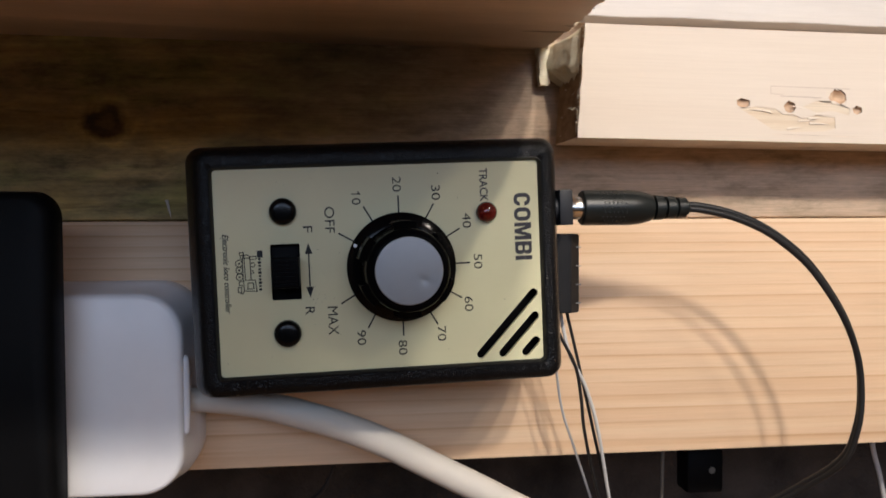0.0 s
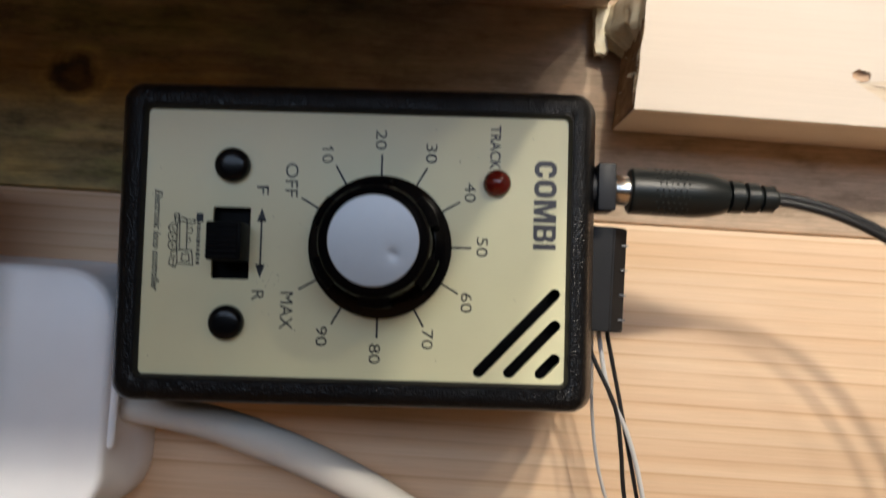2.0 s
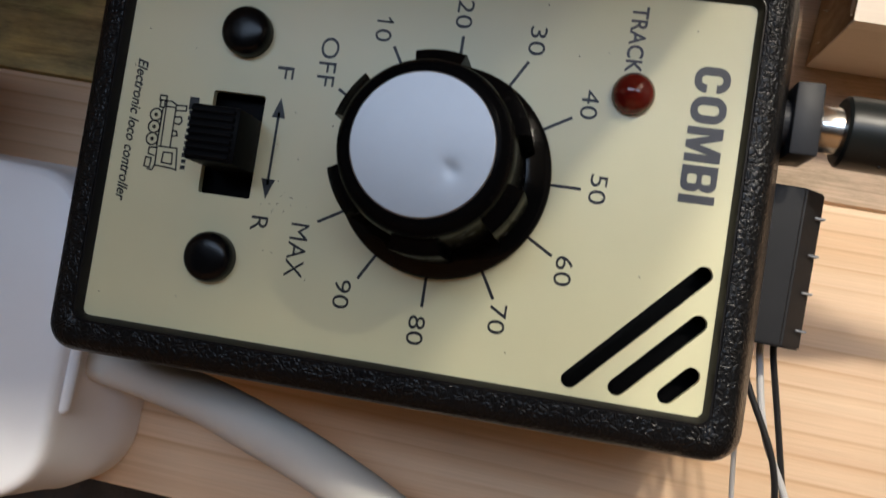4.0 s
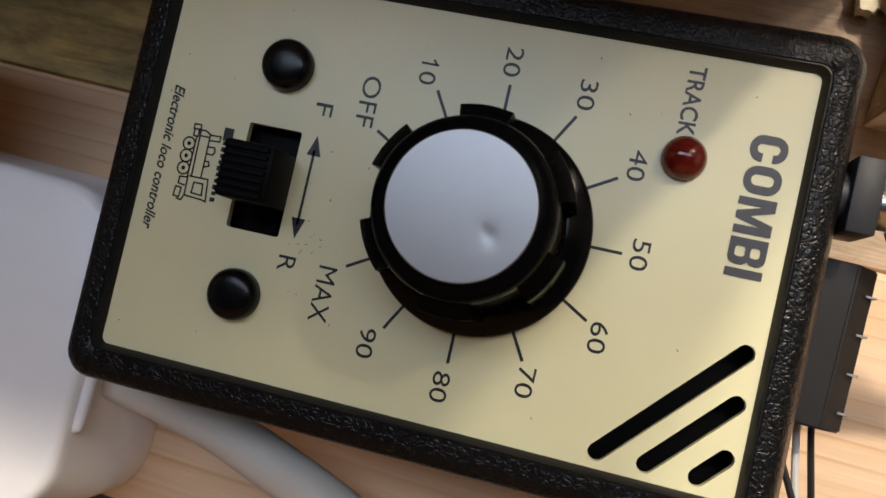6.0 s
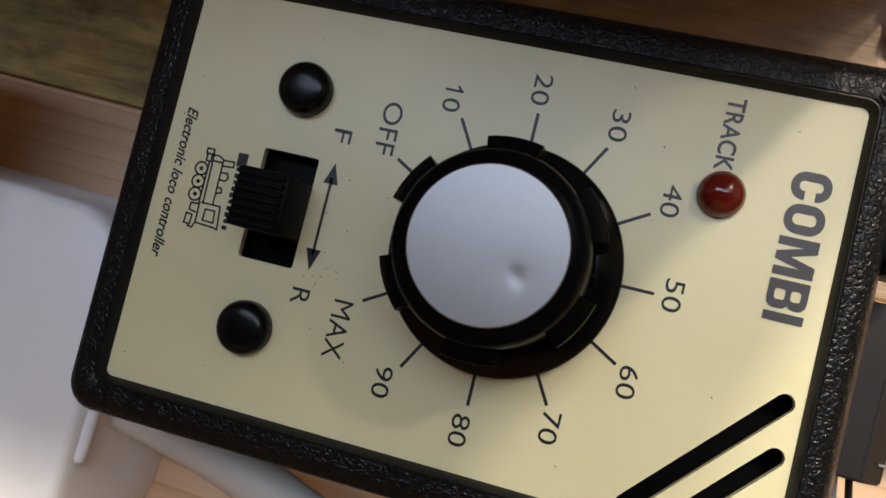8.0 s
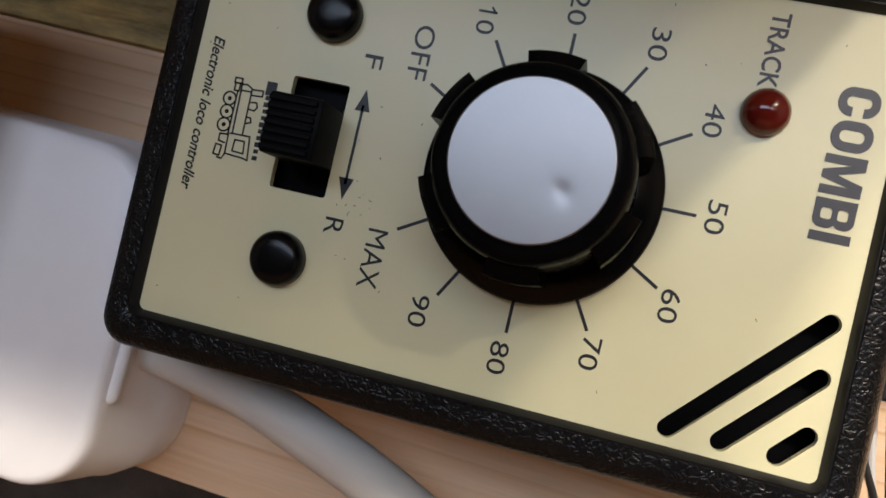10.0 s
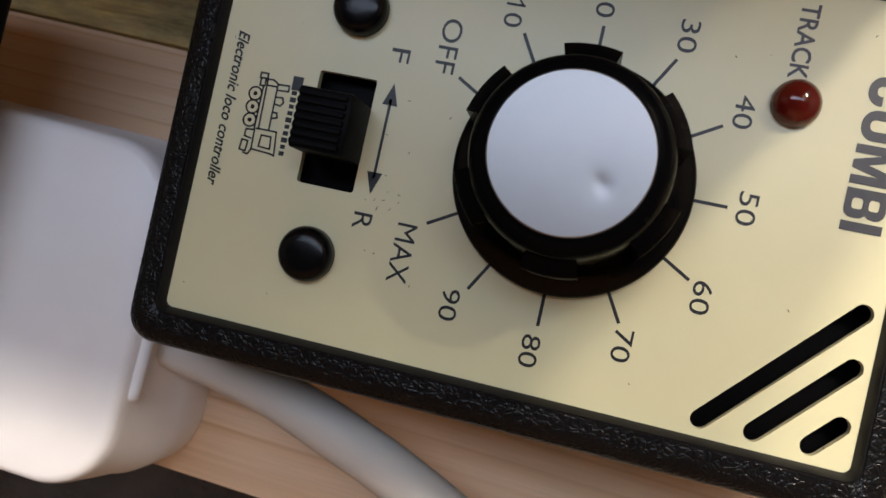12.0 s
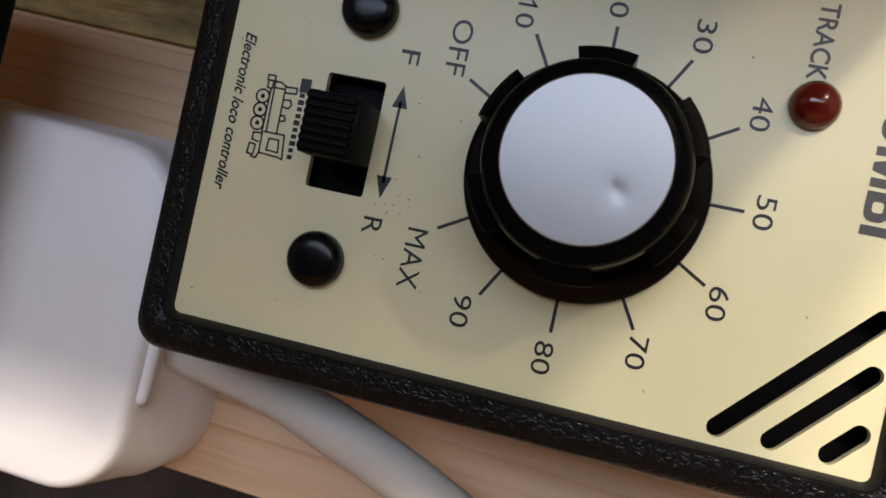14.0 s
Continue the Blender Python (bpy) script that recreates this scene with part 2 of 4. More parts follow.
GREY_PVC = plain("pale_grey_wire", (0.50, 0.49, 0.48), 0.45, grain=900, vary=0.1, relief=0.12)
# Grey sheath dimmed in its colour for the shade below the beam.
DIM_PVC = plain("dimmed_grey_sheath", (0.15, 0.14, 0.12), 0.5, grain=900, vary=0.1)
ADAPTER = plain("black_adapter_plastic", (0.0045, 0.0045, 0.005), 0.5, gloss=0.3, ior=1.2, grain=900, vary=0.2, relief=0.2)
PINE = wood("fresh_pine", (0.82, 0.61, 0.415), (0.77, 0.54, 0.352), line=200, contrast=0.6, blotch=0.10, period=0.0036, fibres=0.4)
PALE_PINE = wood("planed_pale_pine", (0.785, 0.69, 0.592), (0.76, 0.66, 0.56), fibres=0.2, line=120, contrast=0.6, blotch=0.06, relief=0.15)
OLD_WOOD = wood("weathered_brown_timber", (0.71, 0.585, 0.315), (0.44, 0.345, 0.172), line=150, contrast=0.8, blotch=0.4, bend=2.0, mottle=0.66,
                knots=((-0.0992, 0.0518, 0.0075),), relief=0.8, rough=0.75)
SHELF_WOOD = wood("brown_sawn_board", (0.76, 0.585, 0.435), (0.67, 0.50, 0.365), line=110, contrast=0.6, blotch=0.25, relief=0.4)
WHITE_BOARD = wood("whitewashed_board", (0.74, 0.695, 0.66), (0.65, 0.60, 0.565), fibres=0.35, line=90, contrast=0.6, blotch=0.12, relief=0.4)
RAW_END = wood("torn_pale_wood", (0.93, 0.87, 0.70), (0.85, 0.75, 0.54), line=500, contrast=0.8, blotch=0.12, relief=0.25, rough=0.8, fibres=0.25)
NEAR_BLACK_WOOD = wood("near_black_wood", (0.022, 0.015, 0.010), (0.010, 0.007, 0.005), line=60, blotch=0.4)
# Unseen floor, its orange colour set to bounce warm light upward.
BOUNCE_FLOOR = wood("warm_bounce_floor", (0.40, 0.21, 0.078), (0.31, 0.155, 0.055), line=40, blotch=0.3)
# Mottled backing behind the gap; its dark brown stands in for deep shade.
GAP_WALL = plain("mottled_dark_gap_backing", (0.06, 0.047, 0.038), 0.9, grain=420, vary=0.55, relief=1.0, depth=0.003)
ROOM = plain("grey_room_plaster", (0.21, 0.19, 0.165), 0.8, grain=60, vary=0.08, relief=0.3, depth=0.001)

LED_RED, _t, _b = material("red_led_lens")
_b.inputs["Base Color"].default_value = (0.105, 0.008, 0.005, 1)
_b.inputs["Roughness"].default_value = 0.08
_b.inputs["Coat Weight"].default_value = 0.1
_b.inputs["Specular IOR Level"].default_value = 0.4
_b.inputs["Subsurface Weight"].default_value = 0.0


# ---- mesh helpers ----
def mesh_of(name, bm, mat, sharp=35):
    bmesh.ops.recalc_face_normals(bm, faces=bm.faces)
    me = bpy.data.meshes.new(name)
    bm.to_mesh(me)
    bm.free()
    me.materials.append(mat)
    me.polygons.foreach_set("use_smooth", [True] * len(me.polygons))
    me.set_sharp_from_angle(angle=radians(sharp))
    return me


def part(name, bm, mat, parent, label="", sharp=35):
    ob = new(name, mesh_of(name, bm, mat, sharp))
    ob.parent = parent
    return tagged(ob, label)


def thing(name, at_mm, label, category, group="", kind=""):
    ob = new(name)
    ob.empty_display_size = 0.01
    ob.location = (at_mm[0] * MM, at_mm[1] * MM, Z0 + at_mm[2] * MM)
    return tagged(ob, label, category, group, kind)


def rounded(hx, hz, r, n=6):
    """A rounded rectangle in the xz plane, as a loop of (x, z)."""
    out = []
    for k, (cx, cz) in enumerate(((hx - r, hz - r), (-hx + r, hz - r), (-hx + r, -hz + r), (hx - r, -hz + r))):
        for j in range(n + 1):
            a = math.pi / 2 * (k + j / n)
            out.append((cx + r * math.cos(a), cz + r * math.sin(a)))
    return out


def loft(bm, loops, cap_first=True, cap_last=True):
    """Skins loops of equally many (x, y, z) points in millimetres."""
    rings = [[bm.verts.new((x * MM, y * MM, z * MM)) for x, y, z in loop] for loop in loops]
    for a, b in zip(rings, rings[1:]):
        for i in range(len(a)):
            j = (i + 1) % len(a)
            bm.faces.new((a[i], a[j], b[j], b[i]))
    if cap_first:
        bm.faces.new(rings[0])
    if cap_last:
        bm.faces.new(rings[-1])
    return rings


def plate(loops2d):
    """A lofted solid from (y, loop of (x, z)) pairs."""
    bm = bmesh.new()
    loft(bm, [[(x, y, z) for x, z in loop] for y, loop in loops2d])
    return bm


def lathe(profile, segs=48, centre=(0, 0, 0), axis="y"):
    """Turns (radius, height) about an axis through centre."""
    loops = []
    for r, h in profile:
        ring = []
        for k in range(segs):
            a = 2 * math.pi * k / segs
            c, s = max(r, 0.01) * math.cos(a), max(r, 0.01) * math.sin(a)
            p = (c, h, s) if axis == "y" else (h, c, s)
            ring.append(tuple(p[i] + centre[i] for i in range(3)))
        loops.append(ring)
    bm = bmesh.new()
    loft(bm, loops)
    return bm


def block(x0, x1, y0, y1, z0, z1, edge=0.6, seg=2):
    bm = bmesh.new()
    bmesh.ops.create_cube(bm, size=1.0)
    for v in bm.verts:
        v.co = Vector((((x0 + x1) / 2 + v.co.x * (x1 - x0)) * MM, ((y0 + y1) / 2 + v.co.y * (y1 - y0)) * MM,
                       ((z0 + z1) / 2 + v.co.z * (z1 - z0)) * MM))
    if edge:
        bmesh.ops.bevel(bm, geom=list(bm.edges), offset=edge * MM, segments=seg, affect="EDGES", profile=0.5)
    return bm


def spline(points, per=10):
    """Catmull-Rom through points."""
    p = [Vector(q) for q in points]
    p = [p[0] * 2 - p[1], *p, p[-1] * 2 - p[-2]]
    out = []
    for a, b, c, d in zip(p, p[1:], p[2:], p[3:]):
        for k in range(per):
            t = k / per
            out.append(0.5 * (2 * b + (c - a) * t + (2 * a - 5 * b + 4 * c - d) * t * t + (3 * b - a - 3 * c + d) * t ** 3))
    out.append(p[-2])
    return out


def tube(points, radius, segs=12, per=10, bm=None, smooth=True):
    """A round cable through points in millimetres; radius may be a function of the way along, 0 to 1."""
    bm = bm or bmesh.new()
    path = spline(points, per) if smooth else [Vector(q) for q in points]
    loops, up = [], None
    for k, q in enumerate(path):
        d = (path[min(k + 1, len(path) - 1)] - path[max(k - 1, 0)]).normalized()
        up = d.orthogonal() if up is None else (up - d * up.dot(d))
        up.normalize()
        side = d.cross(up)
        r = radius(k / (len(path) - 1)) if callable(radius) else radius
        loops.append([tuple(q + (up * math.cos(2 * math.pi * j / segs) + side * math.sin(2 * math.pi * j / segs)) * r)
                      for j in range(segs)])
    loft(bm, loops)
    return bm


def curve_mesh(name, outlines, y0, y1):
    """A flat plate from closed (x, z) outlines; inner outlines become holes. It fills from y0 to y1."""
    cu = bpy.data.curves.new(name, "CURVE")
    cu.dimensions, cu.fill_mode, cu.extrude = "2D", "BOTH", (y1 - y0) / 2 * MM
    for outline in outlines:
        sp = cu.splines.new("POLY")
        sp.points.add(len(outline) - 1)
        for p, (x, z) in zip(sp.points, outline):
            p.co = (x * MM, z * MM, 0, 1)
        sp.use_cyclic_u = True
    tmp = bpy.data.objects.new(name, cu)
    me = bpy.data.meshes.new_from_object(tmp)
    bpy.data.objects.remove(tmp), bpy.data.curves.remove(cu)
    me.transform(Matrix(((1, 0, 0, 0), (0, 0, -1, (y0 + y1) / 2 * MM), (0, 1, 0, 0), (0, 0, 0, 1))))
    bm = bmesh.new()
    bm.from_mesh(me)
    bpy.data.meshes.remove(me)
    bmesh.ops.remove_doubles(bm, verts=bm.verts, dist=1e-6)
    return bm


def lettering(words, x, z, cap, length, bold=0.0, shear=0.0, y=-0.06):
    """Printed words that read downwards with their tops to the right: cap is the letters' height, length the line's."""
    cu = bpy.data.curves.new("words", "FONT")
    cu.body, cu.shear, cu.extrude = words, shear, 0.0
    cu.resolution_u = 4
    tmp = bpy.data.objects.new("words", cu)
    me = bpy.data.meshes.new_from_object(tmp)
    bpy.data.objects.remove(tmp), bpy.data.curves.remove(cu)
    bm = bmesh.new()
    bm.from_mesh(me)
    bpy.data.meshes.remove(me)
    xs, ys = [v.co.x for v in bm.verts], [v.co.y for v in bm.verts]
    for v in bm.verts:
        a = (v.co.x - min(xs)) / (max(xs) - min(xs)) - 0.5
        b = (v.co.y - min(ys)) / (max(ys) - min(ys)) - 0.5
        v.co = Vector(((x + b * cap) * MM, y * MM, (z - a * length) * MM))
    if bold:
        core = list(bm.verts) + list(bm.edges) + list(bm.faces)
        for k in range(8):
            a = 2 * math.pi * k / 8
            more = bmesh.ops.duplicate(bm, geom=core)["geom"]
            step = Vector((math.cos(a) * bold, -0.002 * (k + 1), math.sin(a) * bold)) * MM
            for v in more:
                if isinstance(v, bmesh.types.BMVert):
                    v.co += step
    bm.normal_update()
    for f in bm.faces:
        if f.normal.y > 0:
            f.normal_flip()
    return bm


def title_letter(letter, x, top, cap, width):
    """A heavy condensed capital that reads downwards; strokes are about a quarter of its height."""
    t = 1.32

    def bowl(u0, u1, v0, v1, r, n=7):
        out = []
        for k, (cu, cv) in enumerate(((u1 - r, v1 - r), (u0 + r, v1 - r), (u0 + r, v0 + r), (u1 - r, v0 + r))):
            for j in range(n + 1):
                a = math.pi / 2 * (k + j / n)
                out.append((cu + r * math.cos(a), cv + r * math.sin(a)))
        return out

    w, h = width, cap
    if letter == "O":
        loops = [bowl(0, w, 0, h, w * 0.46), bowl(t, w - t, t * 0.85, h - t * 0.85, (w - 2 * t) * 0.46)[::-1]]
    elif letter == "C":
        outer, inner = bowl(0, w, 0, h, w * 0.46), bowl(t, w - t, t * 0.85, h - t * 0.85, (w - 2 * t) * 0.46)
        gap = (h * 0.37, h * 0.64)
        ring_out = [p for p in outer if not (p[0] > w * 0.7 and gap[0] < p[1] < gap[1])]
        ring_in = [p for p in inner if not (p[0] > w * 0.5 and gap[0] < p[1] < gap[1])]
        k = max(range(len(ring_out)), key=lambda i: (ring_out[i][0] > w * 0.9 and ring_out[i][1] > h / 2, -ring_out[i][1]))
        ring_out = ring_out[k:] + ring_out[:k]
        k = max(range(len(ring_in)), key=lambda i: (ring_in[i][0] > (w - t) * 0.9 and ring_in[i][1] > h / 2, -ring_in[i][1]))
        ring_in = ring_in[k:] + ring_in[:k]
        loops = [[(w, gap[1])] + ring_out + [(w, gap[0]), (w - t, gap[0])] + ring_in[::-1] + [(w - t, gap[1])]]
    elif letter == "M":
        q = t * 0.92
        loops = [[(0, 0), (0, h), (q * 1.45, h), (w / 2, h * 0.38), (w - q * 1.45, h), (w, h), (w, 0), (w - q, 0), (w - q, h * 0.66), (w / 2 + q * 0.45, 0), (w / 2 - q * 0.45, 0), (q, h * 0.66), (q, 0)]]
    elif letter == "B":
        r = h * 0.22
        right = [(w - r + r * math.cos(a), h - r + r * math.sin(a)) for a in (math.pi / 2, math.pi / 3, math.pi / 6, 0)]
        waist = [(w - 0.12, h * 0.62), (w - 0.5, h * 0.53), (w - 0.12, h * 0.45)]
        low = [(w, h * 0.38)] + [(w - r + r * math.cos(a), r + r * math.sin(a)) for a in (0, -math.pi / 6, -math.pi / 3, -math.pi / 2)]
        c = t * 0.72
        loops = [[(0, 0), (0, h)] + right + waist + low,
                 bowl(t, w - t * 0.95, h * 0.58, h - c, 0.4, 4)[::-1], bowl(t, w - t * 0.95, c, h * 0.44, 0.4, 4)[::-1]]
    else:
        loops = [[(0, 0), (w, 0), (w, h), (0, h)]]
    return curve_mesh("title", [[(x - h / 2 + v, top - u) for u, v in loop] for loop in loops], -0.12, -0.02)


def flat_line(points, width, y=-0.06, closed=False, bm=None):
    """A printed line of even width through (x, z) points."""
    bm = bm or bmesh.new()
    pts = list(points) + ([points[0]] if closed else [])
    for (ax, az), (bx, bz) in zip(pts, pts[1:]):
        d = Vector((bx - ax, bz - az))
        d.normalize()
        n, e = Vector((-d.y, d.x)) * width / 2, d * width * 0.35
        c = [(ax - e.x + n.x, az - e.y + n.y), (bx + e.x + n.x, bz + e.y + n.y), (bx + e.x - n.x, bz + e.y - n.y), (ax - e.x - n.x, az - e.y - n.y)]
        bm.faces.new([bm.verts.new((px * MM, y * MM, pz * MM)) for px, pz in c])
    return bm


def print_part(name, bm, mat, parent, label=""):
    me = bpy.data.meshes.new(name)
    bm.to_mesh(me)
    bm.free()
    me.materials.append(mat)
    ob = new(name, me)
    ob.parent = parent
    return tagged(ob, label)


# ---- structure: the shed's timber wall and the room round it ----
def timber(name, x0, x1, y0, y1, z0, z1, mat, label, category, edge=1.0):
    """A length of timber that is a thing of its own."""
    ob = new(name, mesh_of(name, block(x0, x1, y0, y1, z0, z1, edge), mat))
    ob.location = (0, 0, Z0)
    return tagged(ob, label, category)


def uneven(name, x0, x1, y0, y1, z0, z1, mat, label, category, edge=0.6):
    """A board whose long edges are rough and wavering."""
    bm = block(x0, x1, y0, y1, z0, z1, edge, 1)
    long = [e for e in bm.edges if abs(e.verts[0].co.x - e.verts[1].co.x) > 0.08]
    bmesh.ops.subdivide_edges(bm, edges=long, cuts=max(40, round((x1 - x0) * 0.3)), use_grid_fill=True)
    for v in bm.verts:
        if x0 + 2 < v.co.x / MM < x1 - 2:
            p = v.co / MM
            v.co.z += (0.35 * noise.noise(Vector((p.x * 0.05, p.z * 0.2, 3))) + 0.25 * noise.noise(Vector((p.x * 0.4, p.z, 7)))) * MM
    ob = new(name, mesh_of(name, bm, mat))
    ob.location = (0, 0, Z0)
    return tagged(ob, label, category)


timber("timber_beam", -1638, 1838, 58, 96, -79.6, 15.0, PINE, "fresh pale pine stud laid level, fine straight grain", "beam", 1.2)
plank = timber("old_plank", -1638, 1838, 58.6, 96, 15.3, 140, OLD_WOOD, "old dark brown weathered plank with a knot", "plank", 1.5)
WHITE_BOARDS = (uneven("white_board", 69, 1700, 46, 58.3, 92.6, 106.0, WHITE_BOARD, "narrow whitewashed board above the batten", "board", 0.35),
                uneven("white_board", 68, 192, 46.4, 58.3, 106.8, 190, WHITE_BOARD, "short broad whitewashed board above the batten", "board", 0.35),
                uneven("tan_board", 194, 1700, 48.5, 58.3, 106.9, 190, PALE_PINE, "tan planed board beside the whitewashed board", "board", 0.8))


def sloping(degrees=0.8):
    """The batten and the boards over it run slightly downhill from the batten's end."""
    pivot = Matrix.Translation((73 * MM, 0, 64 * MM))
    return Matrix.Translation((0, 0, Z0)) @ pivot @ pose(0, 0, 0, 0, degrees, 0) @ pivot.inverted()


for board in WHITE_BOARDS:
    board.matrix_basis = sloping()


def ragged(bm, amount, scale, inside=None):
    """Roughens a sawn face."""
    for v in bm.verts:
        if inside is None or inside(v.co):
            v.co += noise.noise_vector(v.co * scale) * amount * MM


def sliver(bm, base, tip, width):
    """A thin torn splinter of wood from base to tip."""
    b, t = Vector(base), Vector(tip)
    d = (t - b).normalized()
    u = d.orthogonal().normalized()
    w = d.cross(u)
    ring = [bm.verts.new((b + u * width * p + w * width * 0.5 * q) * MM) for p, q in ((1, 0.2), (0.1, 1), (-1, 0), (0, -1))]
    mid = [bm.verts.new((b.lerp(t, 0.55) + u * width * 0.6 * p + w * width * 0.4 * q) * MM) for p, q in ((1, 0), (0, 1), (-1, 0.3), (0, -1))]
    end = bm.verts.new(t * MM)
    for i in range(4):
        j = (i + 1) % 4
        bm.faces.new((ring[i], ring[j], mid[j], mid[i])), bm.faces.new((mid[i], mid[j], end))
    bm.faces.new(ring[::-1])


def shelf_board():
    root = thing("shelf_board", (0, 0, 0), "rough brown sawn shelf board above the controller, ragged cut end", "shelf")
    bm = block(-1638, 67.5, -181, 57.9, 79.0, 98, 0.5)
    cut = [e for e in bm.edges if abs(e.verts[0].co.y - e.verts[1].co.y) > 0.1 and min(v.co.x for v in e.verts) > 0.06]
    bmesh.ops.subdivide_edges(bm, edges=cut, cuts=70)
    ragged(bm, 0.9, 330.0, lambda c: c.x > 0.06 and -0.18 < c.y < 0.0572)
    part("board", bm, SHELF_WOOD, root)
    rng, bm = random.Random(3), bmesh.new()
    for _ in range(26):
        y = rng.uniform(-60, 56)
        sliver(bm, (66.8, y, 79.2), (67.5 + rng.uniform(0.3, 1.6), y + rng.uniform(-1.5, 1.5), 79.4 - rng.uniform(-0.4, 0.9)), rng.uniform(0.2, 0.5))
    part("torn_fibres", bm, RAW_END, root, "pale torn wood fibres")["kind"] = "stuff"
    for y, x, w in ((26.0, 47.0, 0.34), (16.0, 58.0, 0.3), (-8.0, 60.0, 0.3), (44.0, 57.0, 0.35), (-46.0, 55.0, 0.3)):
        bm = bmesh.new()
        sliver(bm, (67.4, y, 79.0), (x, y + 0.6, 79.0), w)
        part("end_crack", bm, NEAR_BLACK_WOOD, root, "thin dark drying crack")
    # the shelf rises slightly towards its far end
    pivot = Matrix.Translation((67.5 * MM, 0, 79 * MM))
    root.matrix_basis = Matrix.Translation((0, 0, Z0 + 2.4 * MM)) @ pivot @ pose(0, 0, 0, 0, 0.5, 0) @ pivot.inverted()
    return root


shelf_board()
bm = bmesh.new()
sliver(bm, (-77.2, 58.3, 23.0), (-75.6, 58.2, 15.8), 0.75)
part("pale_scratch", bm, WHITE_BOARD, plank, "pale raised splinter")


def pale_batten():
    root = thing("pale_batten", (0, 0, 0), "planed pale pine batten with drilled holes, torn grain and broken end", "batten")
    bm = block(75.2, 1700, 31.0, 58.2, 44.2, 85.0, 0.3)
    for v in bm.verts:
        if v.co.x < 0.2:
            v.co.x -= (0.7 + 2.3 * (85.0 - v.co.z / MM) / 41) * MM
    part("body", bm, PALE_PINE, root)
    # end plate browner than the face: sawn grain plus painted shade of the end
    bm = block(75.0, 75.6, 27.4, 58.0, 44.5, 84.7, 0.1, 1)
    bmesh.ops.subdivide_edges(bm, edges=list(bm.edges), cuts=14, use_grid_fill=True)
    for v in bm.verts:
        v.co.x -= (0.7 + 2.3 * (85.0 - v.co.z / MM) / 41) * MM
    ragged(bm, 0.12, 420.0)
    part("sawn_end", bm, SHADED_SAWN_END, root, "brown rough-sawn end grain with shade painted in", sharp=50)

    def blob(x, z, rx, rz, seed, n=18):
        rng = random.Random(seed)
        return [(x + rx * rng.uniform(0.82, 1.15) * math.cos(2 * math.pi * k / n), z + rz * rng.uniform(0.82, 1.15) * math.sin(2 * math.pi * k / n)) for k in range(n)][::-1]

    outline = [(72.1, 44.2), (1700, 44.2), (1700, 85.0), (74.3, 85.0), (74.1, 79.0), (73.5, 74.0), (73.5, 66.0), (72.8, 61.0), (72.9, 56.0), (72.3, 50.0)]
    tears = [[(133.0, 56.2), (139.5, 52.6), (146.0, 48.6), (155.0, 48.0), (166.0, 48.4), (171.0, 49.6), (170.4, 53.6), (163.0, 54.4), (157.6, 52.8), (154.0, 54.6), (150.2, 54.2), (147.0, 56.4), (140.0, 57.0)][::-1],
             [(157.6, 57.4), (162.6, 55.4), (170.0, 56.0), (176.0, 54.6), (176.6, 57.0), (170.0, 59.8), (163.0, 59.6)][::-1]]
    holes = [blob(134.4, 58.2, 2.8, 1.7, 1, 26), blob(152.6, 57.2, 2.4, 2.0, 2, 26), blob(171.6, 61.2, 3.4, 2.9, 3, 26), blob(179.6, 56.6, 2.0, 1.5, 4, 26)]
    part("face", curve_mesh("face", [outline, *tears, *holes], 27.0, 31.0), PALE_PINE, root, sharp=30)
    part("torn_hollow", curve_mesh("hollow", [[(132, 46.5), (186, 46.5), (186, 66.5), (131, 66.5)], *holes], 27.22, 31.0), TORN_PINE, root, "bright torn wood in the hollow", sharp=30)
    for (x, z), r in (((134.6, 58.4), 2.0), ((152.8, 57.2), 2.2), ((171.8, 61.2), 1.9), ((179.8, 56.6), 1.6)):
        bm = bmesh.new()
        loft(bm, [[(q * math.cos(k * math.pi / 9), d, q * math.sin(k * math.pi / 9)) for k in range(18)] for q, d in ((r * 2.2, 0.5), (r * 1.2, 0.6), (r * 0.8, 1.2), (r * 0.2, 1.6))], False, True)
        h = part("drill_hole", bm, KNOT_WOOD, root, "rough drilled hole")
        h.location = (x * MM, 27.0 * MM, z * MM)
    rng, bm = random.Random(8), bmesh.new()
    for _ in range(9):
        x = rng.uniform(138, 172)
        z = 53.5 + rng.gauss(0, 2.6)
        sliver(bm, (x, 27.25, z), (x + rng.choice((-1, 1)) * rng.uniform(3, 9), 27.1 - rng.uniform(0.0, 0.25), z + rng.uniform(-0.7, 0.7)), rng.uniform(0.3, 0.8))
    part("torn_fibres", bm, PALE_PINE, root, "pale torn wood fibres")["kind"] = "stuff"
    bm = flat_line([(145, 64.6), (176, 64.3)], 0.25, y=26.9)
    flat_line([(145, 64.6), (145, 61.8), (150, 61.6)], 0.2, y=26.9, bm=bm), flat_line([(149, 61.0), (165, 60.8)], 0.3, y=26.9, bm=bm)
    flat_line([(146, 47.0), (180, 46.6)], 0.2, y=26.9, bm=bm)
    print_part("grade_stamp", bm, STAMP, root, "faint grey stamped lines")
    # broken upper corner of the end: a lump of torn end grain
    bm = bmesh.new()
    bmesh.ops.create_grid(bm, x_segments=34, y_segments=40, size=0.5)
    for v in bm.verts:
        a, b = v.co.x + 0.5, v.co.y + 0.5
        edge = min(a, b * 0.6, 1 - b) * 6
        out = min(1.0, edge) * (0.7 + 0.14 * noise.fractal(Vector((a * 7, b * 6, 1.7)), 0.7, 2.0, 4) + 4.2 * a * min(1.0, 1.2 - 0.45 * b))
